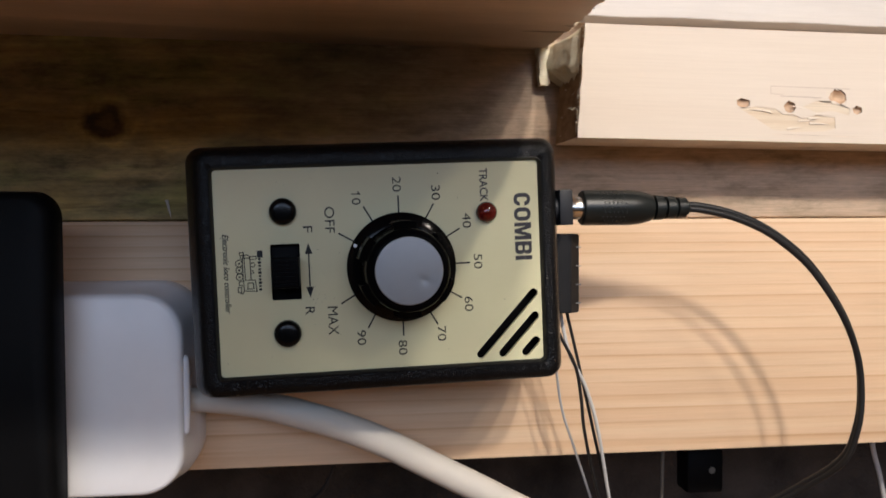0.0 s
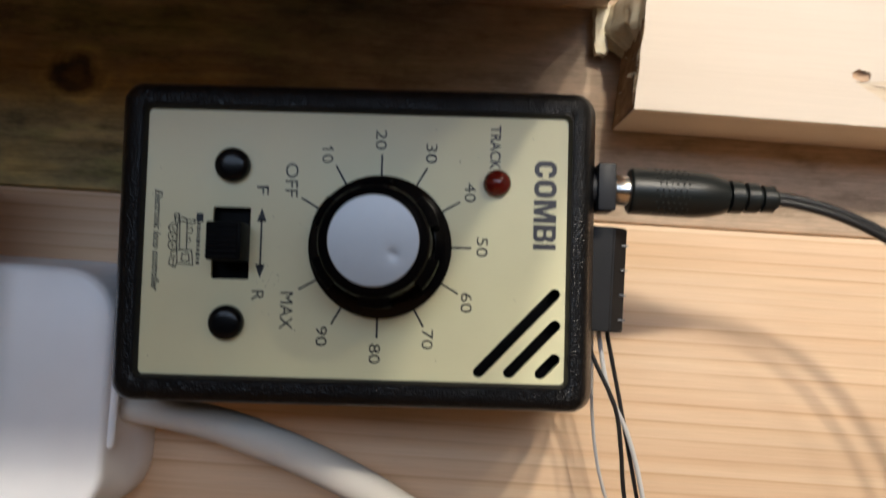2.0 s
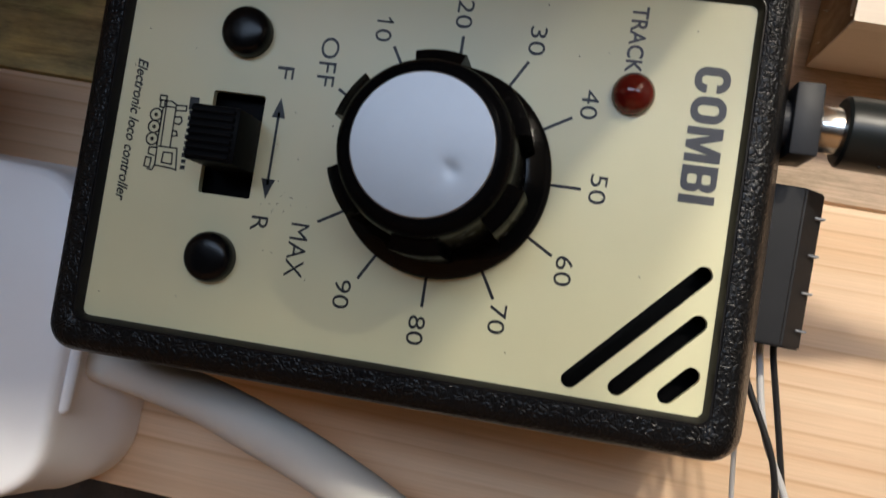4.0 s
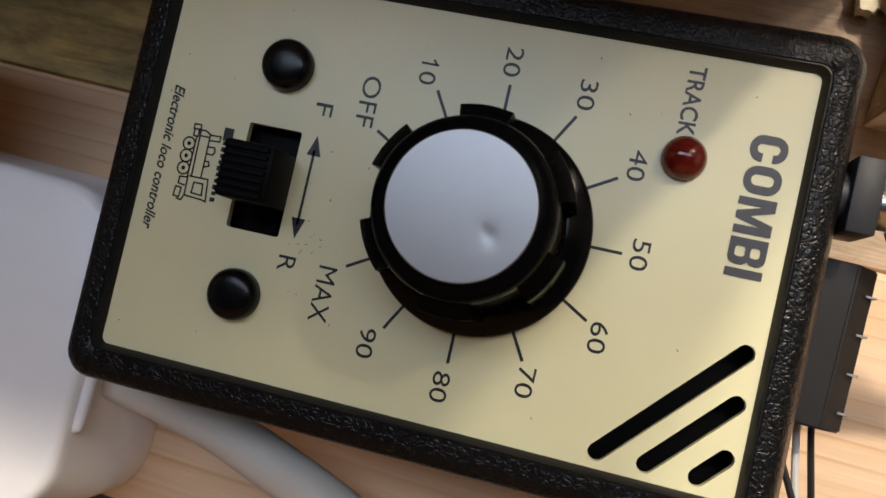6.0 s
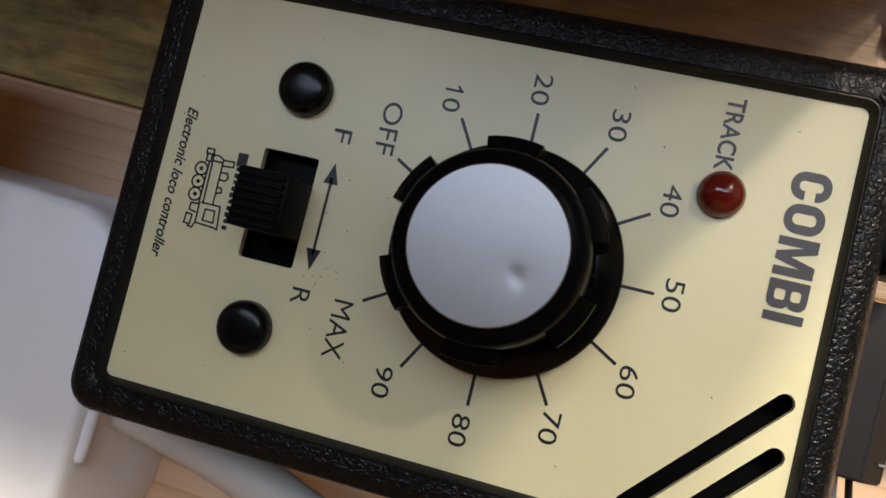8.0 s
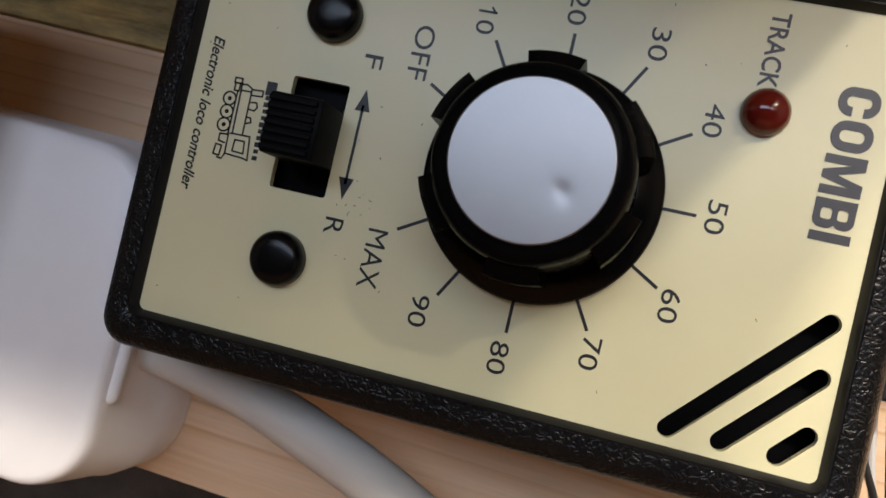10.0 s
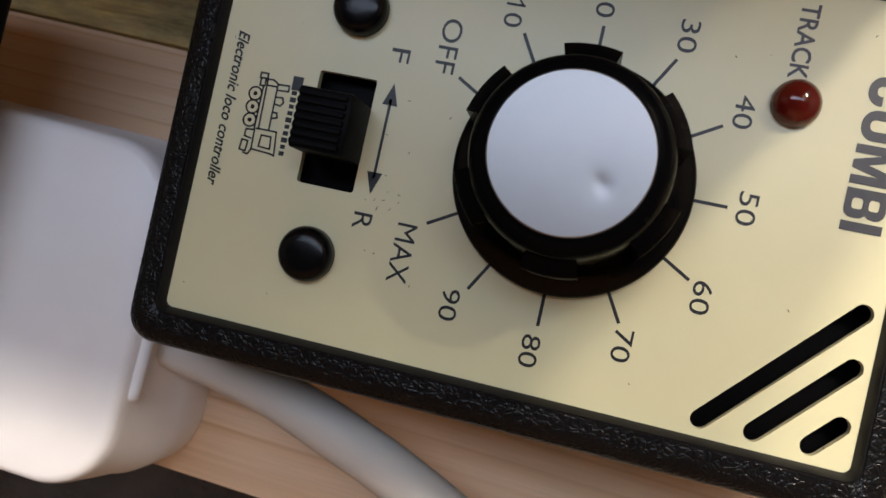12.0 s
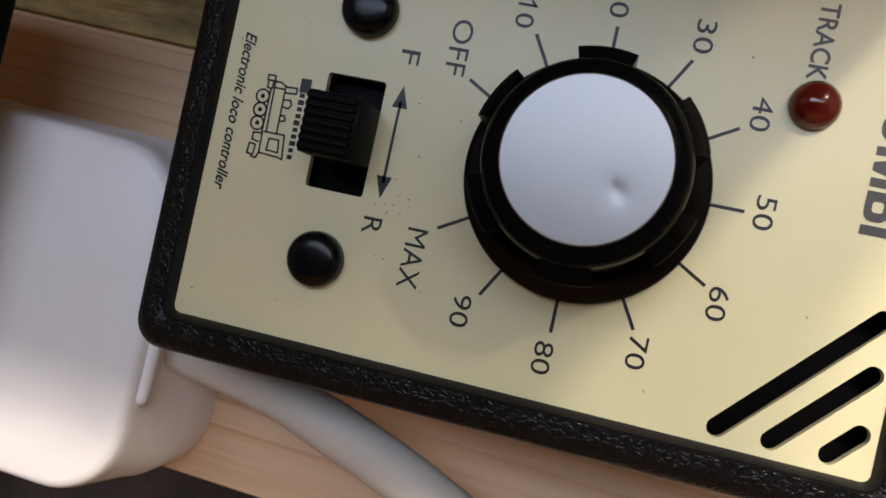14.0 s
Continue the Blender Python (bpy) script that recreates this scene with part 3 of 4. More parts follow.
        v.co = Vector((74.6 - 1.2 * (1 - b) - out * 1.75 + 0.06 * noise.noise(Vector((a * 24, b * 24, 4))), 31 + 26.5 * a, 67.0 + 18.0 * b + 2.0 * noise.noise(Vector((a * 7, 3, 5))) * (1 - b))) * MM
    part("broken_end", bm, RAW_END, root, "splintered pale end grain", sharp=50)
    rng, bm = random.Random(12), bmesh.new()
    for _ in range(26):
        y, z = rng.uniform(32, 57), rng.uniform(46, 84)
        sliver(bm, (75.4 - 0.056 * (85 - z), y, z), (74.6 - 0.056 * (85 - z) - rng.uniform(0.6, 3.4), y + rng.uniform(-1, 1), z + rng.uniform(-2.5, 0.8)), rng.uniform(0.2, 0.55))
    for _ in range(70):
        z = rng.uniform(45, 84.5)
        x = 75.0 - 0.056 * (85 - z)
        sliver(bm, (x, 27.3 + rng.uniform(0, 3), z), (x - rng.uniform(0.5, 1.7), 27.2 + rng.uniform(-0.2, 2), z + rng.uniform(-0.7, 0.5)), rng.uniform(0.12, 0.3))
    part("end_splinters", bm, RAW_END, root)["kind"] = "stuff"
    root.matrix_basis = sloping()
    return root


SHADED_SAWN_END = wood("shaded_sawn_end_grain", (0.50, 0.33, 0.19), (0.34, 0.20, 0.105), line=330, contrast=1.0, blotch=0.3, relief=0.8, rough=0.85)
TORN_PINE = wood("torn_fresh_pine", (0.86, 0.74, 0.59), (0.74, 0.57, 0.40), line=330, contrast=1.0, blotch=0.15, relief=0.6, rough=0.8)
KNOT_WOOD = wood("orange_brown_wood", (0.72, 0.50, 0.33), (0.46, 0.25, 0.13), line=420, contrast=1.3)
STAMP = plain("faint_stamp_ink", (0.60, 0.50, 0.42), 0.7, grain=1500, vary=0.3)
pale_batten()


def loose_splinter():
    root = thing("wood_splinter", (66.2, 55.2, 74.4), "pale torn splinter hanging at the shelf's cut end", "splinter")
    bm = bmesh.new()
    bmesh.ops.create_cube(bm, size=1.0)
    bmesh.ops.subdivide_edges(bm, edges=list(bm.edges), cuts=6, use_grid_fill=True)
    for v in bm.verts:
        x, y, z = v.co
        w = 2.5 * (1.0 - 0.3 * (0.5 - z))
        v.co = Vector((x * 2.1 * w + 0.6 * noise.noise(Vector((x * 3, y * 3, z * 6))), y * 5, z * 14.5 + 1.2 * noise.noise(Vector((x * 9, y * 9, 2)))))
        v.co += noise.noise_vector(v.co * 0.5) * 0.5
        v.co *= MM
    part("shaft", bm, RAW_END, root, sharp=50)
    return root


loose_splinter()


def setting(name, x0, x1, y0, y1, z0, z1, mat):
    """A piece of the room, in metres."""
    bm = block(x0 * 1000, x1 * 1000, y0 * 1000, y1 * 1000, z0 * 1000, z1 * 1000, 0)
    return tagged(new(name, mesh_of(name, bm, mat)), kind="structure")


setting("floor", -1.7, 1.9, -2.0, 0.38, -0.1, 0.0, BOUNCE_FLOOR)
setting("ceiling", -1.7, 1.9, -2.0, 0.38, 2.4, 2.5, ROOM)
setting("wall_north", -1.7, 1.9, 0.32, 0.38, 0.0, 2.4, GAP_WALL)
setting("wall_west", -1.7, -1.64, -1.94, 0.32, 0.0, 2.4, ROOM)
setting("wall_east", 1.84, 1.9, -1.94, 0.32, 0.0, 2.4, ROOM)
# unseen lower wall, added near black so it throws back little light
setting("wall_south_low", -1.7, 1.9, -2.0, -1.94, 0.0, 1.53, NEAR_BLACK_WOOD)
setting("wall_south_high", -1.7, 1.9, -2.0, -1.94, 1.93, 2.4, ROOM)
setting("wall_south_left", -1.7, -0.95, -2.0, -1.94, 1.53, 1.93, ROOM)
setting("wall_south_right", 0.85, 1.9, -2.0, -1.94, 1.53, 1.93, ROOM)
setting("wall_upper", -1.7, 1.9, 0.10, 0.13, Z0 + 0.14, 2.4, NEAR_BLACK_WOOD)


# ---- the controller ----
def controller():
    root = tagged(new("train_controller"), "black boxed model train speed controller with cream panel, fixed to timbers", "controller")
    root.matrix_world = DEV
    # case: back, sides, rolled rim and the lip round the panel
    shape = [(58.0, 61.6, 41.2, 6.0, -0.9, 0.1), (25.0, 61.4, 41.1, 6.0, -0.9, 0.1), (14.0, 60.8, 40.6, 5.6, -0.8, 0.1), (8.0, 60.0, 40.0, 5.2, -0.6, 0.2),
             (4.0, 58.8, 39.4, 4.9, -0.4, 0.2), (1.0, 57.5, 38.8, 4.6, -0.2, 0.1), (-0.6, 56.7, 38.1, 4.3, -0.1, 0), (-1.4, 55.7, 37.1, 3.8, 0, 0), (-1.7, 54.5, 35.8, 3.0, 0, 0),
             (-1.7, 52.7, 33.6, 2.2, 0, 0), (-1.3, 52.4, 33.3, 2.0, 0, 0), (3.0, 52.3, 33.25, 1.6, 0, 0), (7.0, 52.2, 33.2, 1.2, 0, 0)]
    bm = bmesh.new()
    loft(bm, [[(x + cx, y, z + cz) for x, z in rounded(hx, hz, r)] for y, hx, hz, r, cx, cz in shape])
    part("case", bm, CASE, root, "leathery black plastic case", sharp=50)

    lip = [(-1.5, 52.65, 33.55, 2.2), (-1.58, 52.3, 33.2, 1.9), (-0.25, 51.5, 32.35, 1.2), (0.3, 51.45, 32.3, 1.2), (0.3, 52.2, 33.15, 1.6), (-1.2, 52.6, 33.5, 2.1)]
    bm = bmesh.new()
    loops = [[(x, y, z) for x, z in rounded(hx, hz, r)] for y, hx, hz, r in lip]
    loft(bm, loops + [loops[0]], False, False)
    bmesh.ops.remove_doubles(bm, verts=bm.verts, dist=1e-7)
    part("panel_lip", bm, LIP, root, "smooth dark grey lip round the panel", sharp=40)

    def slot(ax, az, bx, bz, w):
        d = Vector((bx - ax, bz - az)).normalized()
        n, out = Vector((-d.y, d.x)), []
        for c, sgn in (((bx, bz), 1), ((ax, az), -1)):
            for k in range(9):
                a = math.pi * k / 8
                p = Vector(c) + (n * math.cos(a) + d * math.sin(a)) * w / 2 * sgn
                out.append((p.x, p.y))
        return out[::-1]

    # panel with the switch opening and three sound slots cut through
    opening = [(x - 30.2, z - 0.2) for x, z in rounded(4.6, 8.8, 0.5, 4)][::-1]
    slots = [slot(30.9, -29.8, 48.9, -10.6, 2.75), slot(38.2, -29.8, 49.1, -18.2, 2.75), slot(45.8, -29.8, 49.1, -26.3, 2.75)]
    bm = curve_mesh("panel", [rounded(51.8, 32.8, 1.0), opening, *slots], 0.0, 1.4)
    panel = part("panel", bm, CREAM, root, "cream painted metal panel", sharp=30)
    bm = block(-51, 51, 5.0, 6.5, -32, 32, 0.2)
    part("inner_board", bm, GLOSS_BLACK, root, "black board behind the slots")

    # slide switch
    sw = part("slide_switch", plate([(5.2, rounded(5.4, 10.2, 0.6)), (3.6, rounded(5.4, 10.2, 0.6)), (3.5, rounded(5.2, 10.0, 0.6))]), SWITCH, root, "black slide switch")
    sw.location = (-30.4 * MM, 0, -0.2 * MM)
    bm = block(-4.1, 4.1, -9.4, 3.8, -4.5, 4.5, 0.35)
    lever = part("lever", bm, SWITCH, sw, "ribbed black sliding lever")
    lever.location = (0.7 * MM, 0, 0.0)
    for k in range(7):
        rib = part("rib", block(-4.0, 3.4, -9.9, -9.2, -0.42, 0.42, 0.15, 1), SWITCH, sw)
        rib.location = (0.7 * MM, 0, (-3.6 + 1.2 * k) * MM)

    # push buttons and the lamp
    for x, z in ((-30.3, 18.8), (-30.4, -19.5)):
        b = part("push_button", lathe([(4.25, 0.2), (4.25, -1.3), (4.15, -1.9), (3.88, -2.45), (3.4, -2.85), (2.7, -3.08), (1.6, -3.2), (0, -3.24)], 40), GLOSS_BLACK, root, "round domed glossy black button", sharp=60)
        b.location = (x * MM, 0, z * MM)
    led = part("indicator_lamp", lathe([(3.4, 0.2), (3.4, -0.6), (3.25, -1.4), (2.8, -2.25), (2.1, -2.9), (1.05, -3.3), (0, -3.4)], 40), LED_RED, root, "dark red glossy indicator lamp", sharp=60)
    led.location = (34.3 * MM, 0, 16.1 * MM)

    # knob: skirt, fluted body, silver cap with a small dent
    def leaning(bm):
        """The knob sits a little askew on its spindle."""
        for v in bm.verts:
            v.co.x -= v.co.y * 0.016
        return bm

    knob = part("control_knob", leaning(lathe([(13.6, -2.6), (13.1, -4.6), (12.9, -8.0), (12.62, -20.0), (12.5, -21.6), (12.25, -22.7), (11.8, -23.5), (11.2, -24.1),
                                                 (10.6, -24.42), (10.1, -24.5), (10.03, -24.1), (0, -24.1)], 72)), KNOB, root, "black ribbed knob with a glossy pointer skirt", sharp=50)
    part("skirt", leaning(lathe([(17.3, -0.5), (17.42, -1.1), (17.36, -1.6), (17.1, -2.0), (16.6, -2.25), (15.0, -2.8), (13.0, -3.5)], 96)), SKIRT, knob, "glossy black dial skirt", sharp=50)
    knob.location = (6.2 * MM, 0, -0.2 * MM)
    for k in range(6):
        mid = radians(31 + 60 * k)
        bm, half = bmesh.new(), radians(14.5)
        loops = []
        for y, r in ((-3.2, 14.95), (-10.0, 14.85), (-18.9, 14.7), (-19.2, 14.55), (-21.2, 12.4)):
            arc = [(mid + half * (2 * j / 6 - 1)) for j in range(7)]
            loops.append([(r * math.cos(a), y, r * math.sin(a)) for a in arc] + [(12.2 * math.cos(a), y, 12.2 * math.sin(a)) for a in reversed(arc)])
        loft(bm, loops)
        part("grip_lug", leaning(bm), KNOB, knob)
    bm = bmesh.new()
    loops = []
    for r in (9.97, 9.99, 9.95, 9.88, 9.82, 9.75, 9.3, 8.4, 7.6, 6.8, 6.0, 5.2, 4.4, 3.6, 2.8, 2.0, 1.2, 0.5):
        n = len(loops)
        base = (-24.0, -24.75, -24.9, -24.98)[n] if n < 4 else -25.0 - 0.1 * (1 - (r / 9.8) ** 2)
        ring = []
        for j in range(72):
            a = 2 * math.pi * j / 72
            x, z = r * math.cos(a), r * math.sin(a)
            q = (x - 4.2) ** 2 + (z + 2.85) ** 2
            dent = 0.13 * math.exp(-((x - 4.4) ** 2 * 1.5 + (z + 2.9) ** 2 * 0.8) / 0.7) + 0.04 * math.exp(-q / 6.0) if n >= 4 else 0
            ring.append((x, base + dent, z))
        loops.append(ring)
    loft(bm, loops)
    part("cap", leaning(bm), SILVER, knob, "satin silver cap with a small dent", sharp=60)
    dot = part("pointer_dot", lathe([(0.6, 0.4), (0.6, -0.2), (0, -0.28)], 16), WHITE, knob, "white pointer dot")
    dot.location = (16.2 * math.cos(radians(153)) * MM, -3.0 * MM, 16.2 * math.sin(radians(153)) * MM)

    # printed dial: ticks and numbers
    for k in range(11):
        a = radians(150 - 30 * k)
        c, s = math.cos(a), math.sin(a)
        print_part("dial_tick", flat_line([(6.0 + 16.6 * c, 0.1 + 16.6 * s), (6.0 + 22.2 * c, 0.1 + 22.2 * s)], 0.5), INK, panel)
    words = [("OFF", -15.9, 15.6, 3.1, 8.3), ("0", -7.3, 21.1, 2.75, 2.1), ("20", 5.7, 26.1, 2.75, 4.75), ("30", 18.1, 23.0, 2.75, 4.75),
             ("40", 27.8, 13.7, 2.75, 4.75), ("50", 31.0, 0.4, 2.75, 4.75), ("60", 27.5, -13.2, 2.75, 4.75), ("70", 18.3, -22.3, 2.75, 4.75),
             ("80", 5.6, -26.1, 2.75, 4.75), ("90", -7.4, -22.2, 2.75, 4.75), ("MAX", -16.1, -16.3, 3.1, 9.0), ("F", -22.9, 12.9, 2.9, 2.1),
             ("R", -23.2, -12.8, 2.9, 2.5)]
    for w, x, z, cap, length in words:
        print_part("dial_lettering", lettering(w, x, z, cap, length), INK, panel)
    bm = flat_line([(-8.6, 23.45), (-6.0, 23.45)], 0.36)
    flat_line([(-6.12, 23.4), (-6.75, 24.15)], 0.32, bm=bm)
    print_part("dial_lettering", bm, INK, panel)
    print_part("lamp_lettering", lettering("TRACK", 33.7, 25.0, 2.55, 10.6, bold=0.06), GLARE_INK, panel)
    for letter, top, length in (("C", 21.9, 4.1), ("O", 17.2, 4.3), ("M", 12.3, 5.5), ("B", 6.2, 4.1), ("I", 1.55, 1.3)):
        print_part("title_letter", title_letter(letter, 46.1, top, 5.5, length), GLARE_INK, panel, "heavy title letter, dark grey from painted glare")
    print_part("small_lettering", lettering("Electronic loco controller", -48.3, 0.0, 1.8, 24.6, bold=0.05, shear=0.3), INK, panel, "small slanted lettering")
    print_part("maker_mark", flat_line([(-38.0, 6.3), (-38.0, 5.3)], 1.7), INK, panel, "plain bar for the maker's mark")
    for k in range(10):
        print_part("maker_mark", flat_line([(-38.2, 4.3 - 1.06 * k), (-38.2, 4.22 - 1.06 * k)], (0.85, 1.0, 0.8)[k % 3]), INK, panel)
    # direction arrow
    bm = flat_line([(-22.9, 6.0), (-22.9, -6.0)], 0.45)
    for s in (1, -1):
        bm.faces.new([bm.verts.new((x * MM, -0.06 * MM, z * MM)) for x, z in ((-22.9 - 0.0, 8.6 * s), (-21.7, 5.2 * s), (-24.1, 5.2 * s))])
    print_part("direction_arrow", bm, INK, panel)
    # small line drawing of an engine: s runs down the panel, h to the right
    bm = bmesh.new()

    def stroke(pts, closed=False, w=0.28):
        flat_line([(-45.6 + h, 6.7 - s) for s, h in pts], w, closed=closed, bm=bm)

    def ring(s, h, r, n=14):
        stroke([(s + r * math.cos(2 * math.pi * k / n), h + r * math.sin(2 * math.pi * k / n)) for k in range(n)], True)

    for s in (3.6, 5.7, 7.8):
        ring(s, 1.15, 1.05), ring(s, 1.15, 0.2, 8)
    stroke([(0.2, 1.4), (1.0, 1.4), (1.0, 2.6), (0.2, 2.6)], True)
    stroke([(1.0, 1.6), (2.2, 1.6), (2.2, 2.4), (1.0, 2.4)], True)
    stroke([(0.9, 2.7), (9.0, 2.9)]), stroke([(1.1, 2.7), (1.0, 3.6), (1.5, 4.5), (8.9, 4.6)]), stroke([(2.0, 2.7), (2.0, 4.5)])
    stroke([(1.6, 4.5), (1.5, 6.4), (2.4, 6.4), (2.5, 4.6)]), stroke([(3.6, 4.6), (3.5, 5.7), (4.2, 6.0), (4.8, 5.6), (4.7, 4.6)])
    stroke([(6.0, 4.6), (6.0, 5.3), (6.7, 5.5), (7.0, 4.6)])
    stroke([(8.9, 2.6), (8.9, 5.9), (12.6, 6.3), (12.4, 5.6), (12.2, 2.4), (9.0, 2.3)]), stroke([(9.8, 5.2), (9.8, 3.6), (11.6, 3.5), (11.7, 5.4)], True)
    stroke([(9.2, 2.3), (9.3, 0.9), (10.4, 0.9), (10.6, 2.0)]), stroke([(11.0, 0.6), (12.6, 0.5), (12.7, 1.5), (11.1, 1.6)], True)
    stroke([(12.2, 2.4), (13.1, 2.0), (13.0, 1.2)]), stroke([(2.4, 2.2), (9.2, 2.2)])
    print_part("engine_drawing", bm, INK, panel, "thin line drawing of a steam engine")
    # dust
    bm = bmesh.new()
    rng = random.Random(5)
    for x, z in [(-21.5 + rng.gauss(0, 1.6), -8 + rng.gauss(0, 4.0)) for _ in range(16)] + [(rng.uniform(-50, 50), rng.uniform(-31, 31)) for _ in range(26)]:
        a, l = rng.uniform(0, 6.28), rng.uniform(0.08, 0.4)
        flat_line([(x, z), (x + l * math.cos(a), z + l * math.sin(a))], rng.uniform(0.06, 0.13), y=-0.08, bm=bm)
    print_part("dust_specks", bm, INK, panel)["kind"] = "stuff"
    return root


CONTROLLER = controller()

# power socket on the case's end
part("power_socket", block(59.8, 64.2, 4.0, 15.4, 10.8, 22.6, 0.35), GREY_PLASTIC, CONTROLLER, "dark grey power socket housing")
part("socket_thread", lathe([(4.0, 57.0), (4.0, 60.4)], 28, centre=(0, 9.2, 16.6), axis="x"), GREY_PLASTIC, CONTROLLER, "dark socket collar")


# ---- power lead: barrel plug and looping twin cable ----
def power_lead():
    root = thing("power_lead", (67.3, 8.8, 18.7), "black power lead with barrel plug and looping twin cable", "cable")
    part("plug_barrel", lathe([(3.7, -3.6), (3.9, -3.3), (3.9, 0.6), (3.4, 1.0)], 32, axis="x"), STEEL, root, "shiny metal plug barrel")
    part("plug_body", lathe([(5.3, 0.2), (5.85, 0.7), (5.95, 1.4), (5.95, 17.0), (5.6, 20.5), (4.7, 24.0), (4.3, 25.0), (0, 25.2)], 40, axis="x"), SATIN_BLACK, root, "black moulded plug body")
    for k in range(3):
        x = 25.9 + 4.1 * k
        r = 4.25 - 0.35 * k
        part("strain_relief_ring", lathe([(r - 0.6, x - 0.2), (r, x), (r - 0.1, x + 2.9), (r - 0.7, x + 3.1)], 28, axis="x"), SATIN_BLACK, root)
    part("strain_relief_core", lathe([(3.0, 25.0), (2.6, 37.6), (2.3, 38.2)], 20, axis="x"), SATIN_BLACK, root)
    bm = bmesh.new()
    for row in range(9):
        a = radians(180 - 64 + 16 * row)
        for k in range(6):
            p = Vector((6.4 + 1.45 * k + (0.7 if row % 2 else 0), 5.9 * math.cos(a), 5.9 * math.sin(a)))
            ball = bmesh.ops.create_icosphere(bm, subdivisions=1, radius=0.38 * MM)
            for v in ball["verts"]:
                v.co += p * MM
    part("grip_dots", bm, SATIN_BLACK, root)["kind"] = "stuff"
    path = [(x - 67.3, y - 8.8, z - 18.7) for x, y, z in ((103.6, 8.8, 19.0), (110.5, 8.8, 18.5), (121, 8.8, 16.2), (132, 9, 11.9), (141, 9, 6.3), (150.5, 9.2, -1.8), (160, 9.6, -14.0), (166, 10, -24.6),
            (170, 10.5, -36), (171.4, 11, -48), (170.8, 12, -60), (168, 16, -73), (160, 28, -86), (147, 40, -99), (129, 52, -112), (100, 58, -138))]
    for s in (1, -1):
        pts = [Vector(p) + Vector((0, 0.45, 0.95)) * s * (0.8 if k else 0.7) * 1.0 for k, p in enumerate(path)]
        part("cable_core", tube([tuple(p) for p in pts], 1.15, 12), BLACK_PVC, root)
    return root


power_lead()


# ---- track output plug and its loose wires ----
def track_plug():
    root = thing("terminal_plug", (57.4, 14.6, -4.4), "black four-way terminal plug with loose wires hanging", "plug")
    sec = [(0.0, 0), (0.0, 14), (12.4, 14), (12.4, 3.6), (8.4, 0)]
    bm = bmesh.new()
    loft(bm, [[(x, y, z) for x, y in sec] for z in (-13.2, 14.2)])
    bmesh.ops.bevel(bm, geom=list(bm.edges), offset=0.35 * MM, segments=2, affect="EDGES")
    part("plug_body", bm, MATT_BLACK, root, "dull black plug housing")
    for k in range(4):
        n = part("clamp_screw", block(10.7, 12.45, 1.7, 3.4, -0.2, 0.2, 0.08, 1), TIN, root, "tiny dull metal tab")
        n.location = (0.1 * MM, 0, (9.6 - 6.5 * k) * MM)
        g = part("housing_seam", block(2.6, 3.9, -0.14, 0.3, -0.25, 0.25, 0.08, 1), GREY_PLASTIC, root)
        g.location = (0, 0, (6.6 - 5.9 * k) * MM)
    hang = [("wire", BLACK_PVC, [(4, 9, -11), (5.5, 9, -19), (12.6, 9.5, -33), (15.2, 11, -44.6), (17.4, 14, -58), (23, 20, -78), (30, 26, -100), (36, 30, -130)], 0.62, "black wire"),
            ("wire", GREY_PVC, [(7.5, 11, -11), (8, 11, -16), (11, 11, -29), (17, 11.5, -41), (22.1, 13, -57.2), (28, 18, -84), (34, 24, -104), (42, 28, -132)], 0.66, "pale grey wire"),
            ("wire", BLACK_PVC, [(9.6, 10, -12.4), (10.2, 10, -16), (13.4, 11.5, -28), (16.5, 13, -40), (20, 14.5, -54), (26, 19, -76), (33, 25, -100), (39, 30, -130)], 0.6, "black wire"),
            ("wire", GREY_PVC, [(6, 13, -12), (7, 16, -22), (8.5, 20, -36), (11.5, 23, -52), (17, 25, -68), (24, 27, -88), (31, 30, -110), (36, 33, -132)], 0.5, "thin pale grey wire")]
    for name, mat, pts, r, label in hang:
        part(name, tube(pts, r, 10), mat, root, label)
    return root


track_plug()


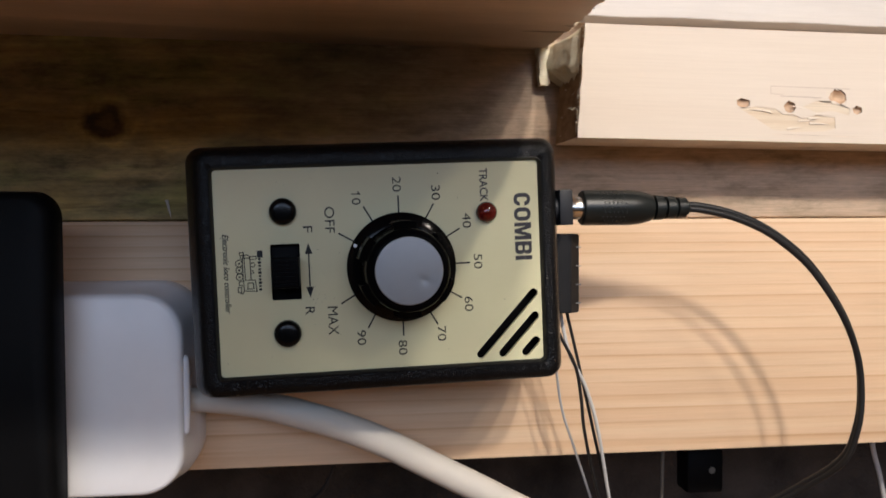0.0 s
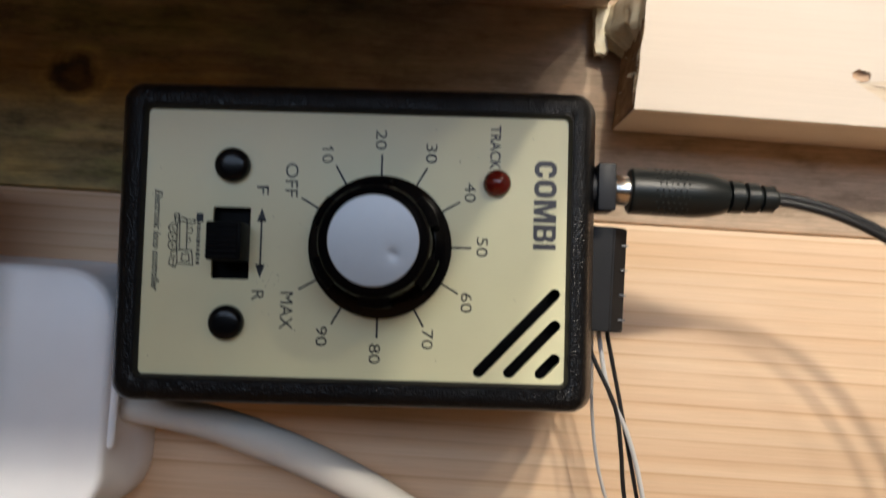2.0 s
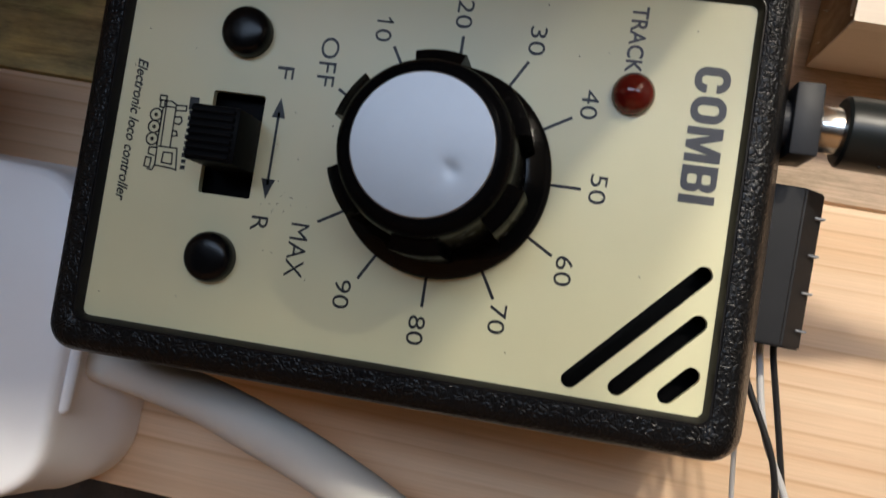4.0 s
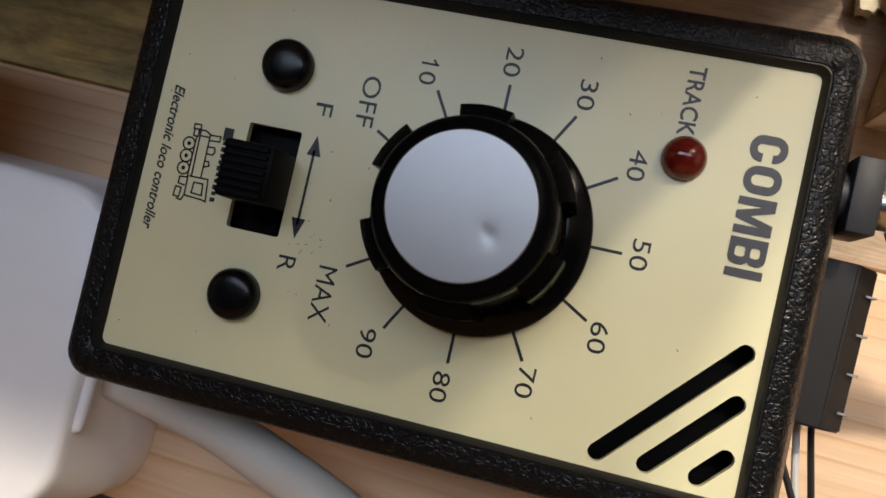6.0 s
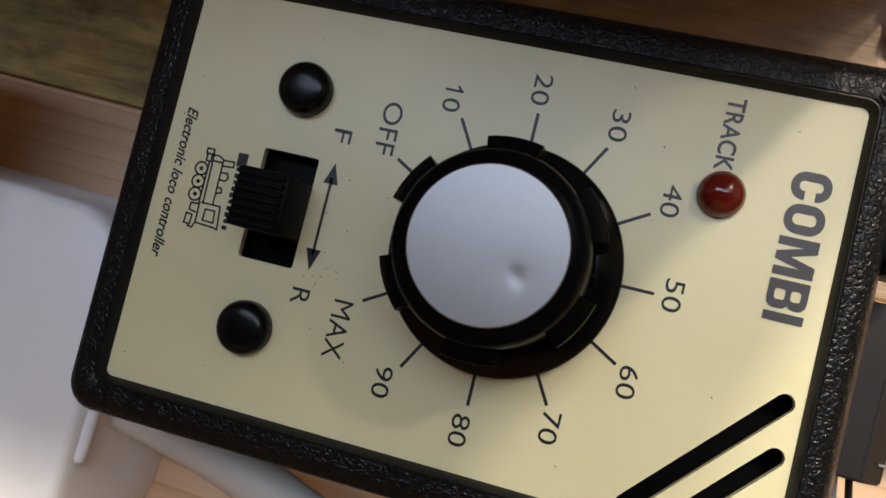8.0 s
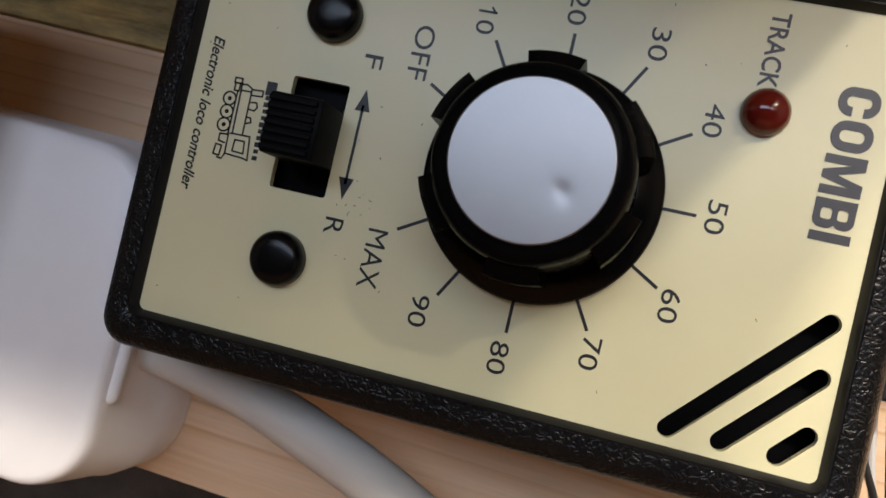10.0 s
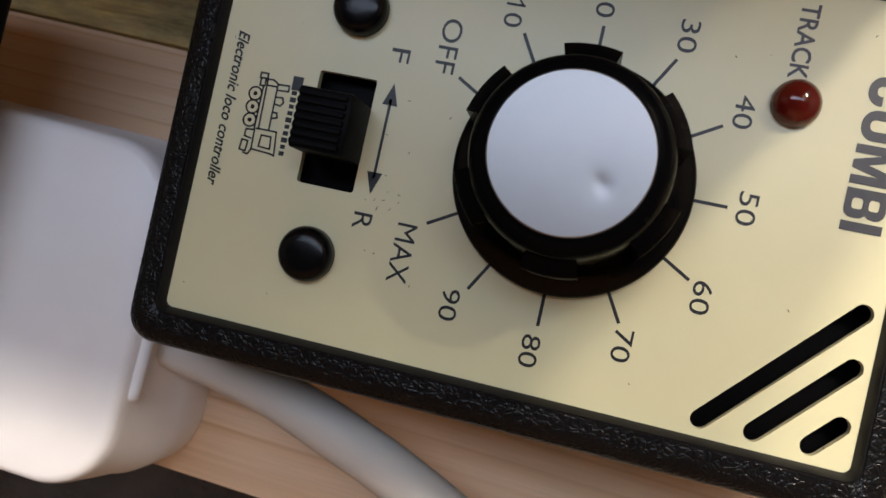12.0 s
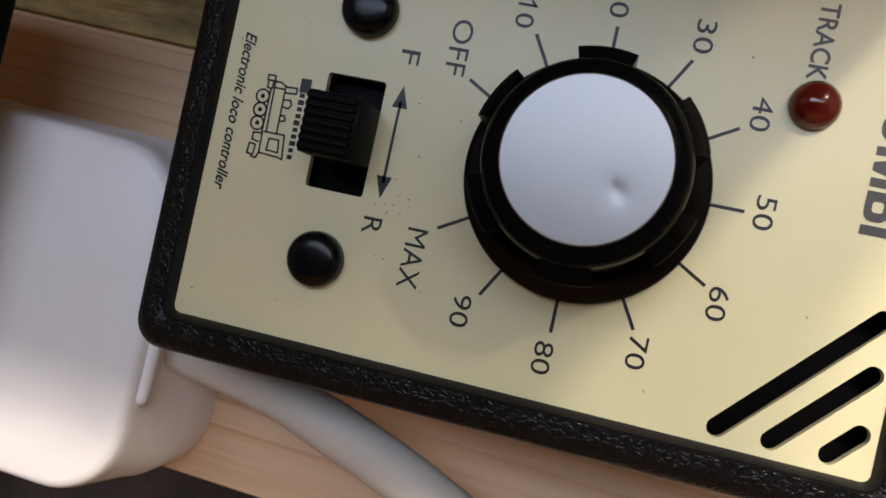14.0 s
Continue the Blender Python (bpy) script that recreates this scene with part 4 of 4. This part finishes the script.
# ---- white extension socket, its cable, and the black adapter plugged into it ----
def extension_socket():
    root = thing("extension_socket", (-129, 58, -42.6), "white plastic extension socket block with thick white cable", "socket")
    shape = [(-0.2, 65.0, 35.6, 15.8), (-12, 64.9, 35.5, 15.8), (-12.6, 64.5, 35.1, 15.5), (-30.6, 62.8, 33.5, 14.6), (-32.6, 62.4, 33.1, 14.2), (-33.7, 61.8, 32.5, 13.8), (-34.2, 60.6, 31.4, 13.0)]
    bm = bmesh.new()
    loft(bm, [[(x, y, z - 1.1) for x, z in rounded(hx, hz + 1.1, r, 10)] for y, hx, hz, r in shape])
    part("body", bm, WHITE, root, sharp=40)
    part("end_rib", tube([(62.2, -30.0, -13.8), (63.1, -30.6, -12.6), (63.1, -30.6, 8.6), (62.2, -30.0, 10.0)], 1.3, 12), WHITE, root, sharp=80)
    path = [(x + 129, y - 58, z + 42.6) for x, y, z in ((-69, 36, -47.4), (-64, 36, -47.9), (-55, 35.5, -48.6), (-47.5, 35, -49.4), (-40, 35, -50.7), (-32.5, 35, -52.7), (-25, 35, -55.0), (-17.5, 35, -57.4),
            (-10, 35, -60.2), (-2.5, 35, -63.3), (5, 35, -66.8), (12.5, 35, -70.9), (25, 35, -77.6), (45, 36, -88.5), (66, 40, -102), (88, 46, -125), (102, 54, -165))]
    part("cable_collar", tube([(61.0, -21.8, -4.6), (62.6, -21.9, -4.8)], 5.2, 24, per=2), WHITE, root, "moulded white cable collar", sharp=50)
    part("cable", tube(path, lambda u: 4.1 + 1.1 * min(1.0, u * 3.0), 24), WHITE_PVC, root, "thick white mains cable", sharp=80)
    return root


extension_socket()


def black_adapter():
    root = thing("power_adapter", (-140.6, 23.6, -34.5), "black plastic power adapter plugged into the white socket", "adapter")
    shape = [(0.0, 26.0, 44.0, 6.0), (-9.4, 27.0, 45.0, 6.0), (-10.0, 39.2, 58.0, 8.0), (-12.0, 40.2, 59.0, 8.4), (-19.0, 39.3, 58.4, 8.2), (-20.6, 38.4, 57.6, 7.6), (-21.4, 36.8, 56.0, 6.8)]
    bm = bmesh.new()
    loft(bm, [[(x, y, z) for x, z in rounded(hx, hz, r, 8)] for y, hx, hz, r in shape])
    part("body", bm, ADAPTER, root, sharp=40)
    for x, z in ((-11, -12), (11, -12), (0, 10)):
        part("pin", block(x - 2.0, x + 2.0, -1, 16, z - 3.2, z + 3.2, 0.4), STEEL, root)
    return root


black_adapter()


# ---- the dark gap below the beam ----
def hanging_plug():
    root = thing("hanging_plug", (155, 110, -92), "small black plug block hanging in the dark below the beam", "plug")
    part("body", block(-9, 9, -7, 7, -21, 0, 2.0), ADAPTER, root)
    part("pale_dot", lathe([(1.6, 0.2), (1.5, -0.3), (0, -0.4)], 14, centre=(3.0, -7.0, -10)), DIM_PVC, root, "pale round spot")
    part("lead", tube([(0, 0, -1), (-1, -1, 10), (-3, -6, 26), (-4, -12, 40)], 1.4, 10), BLACK_PVC, root)
    return root


def hanging_wire(points, radius, mat, label):
    root = thing("hanging_wire", points[0], label, "wire", "wires below the beam")
    x, y, z = points[0]
    part("strand", tube([(px - x, py - y, pz - z) for px, py, pz in points], radius, 10), mat, root)
    return root


hanging_plug()
hanging_wire([(134, 97, -60), (135, 105, -90), (136, 110, -125), (132, 112, -190)], 0.8, DIM_PVC, "thin grey wire hanging in the dark gap")
hanging_wire([(236, 97, -66), (240, 106, -92), (249, 110, -120), (262, 112, -190)], 1.2, GREY_PVC, "pale grey wire hanging in the dark gap")
hanging_wire([(-10, 97, -60), (-18, 106, -98), (-30, 112, -112), (-52, 114, -118), (-60, 112, -150)], 1.0, BLACK_PVC, "black wire looping in the dark gap")

# The lens is held in focus on the panel.
cam.data.dof.focus_object = CONTROLLER
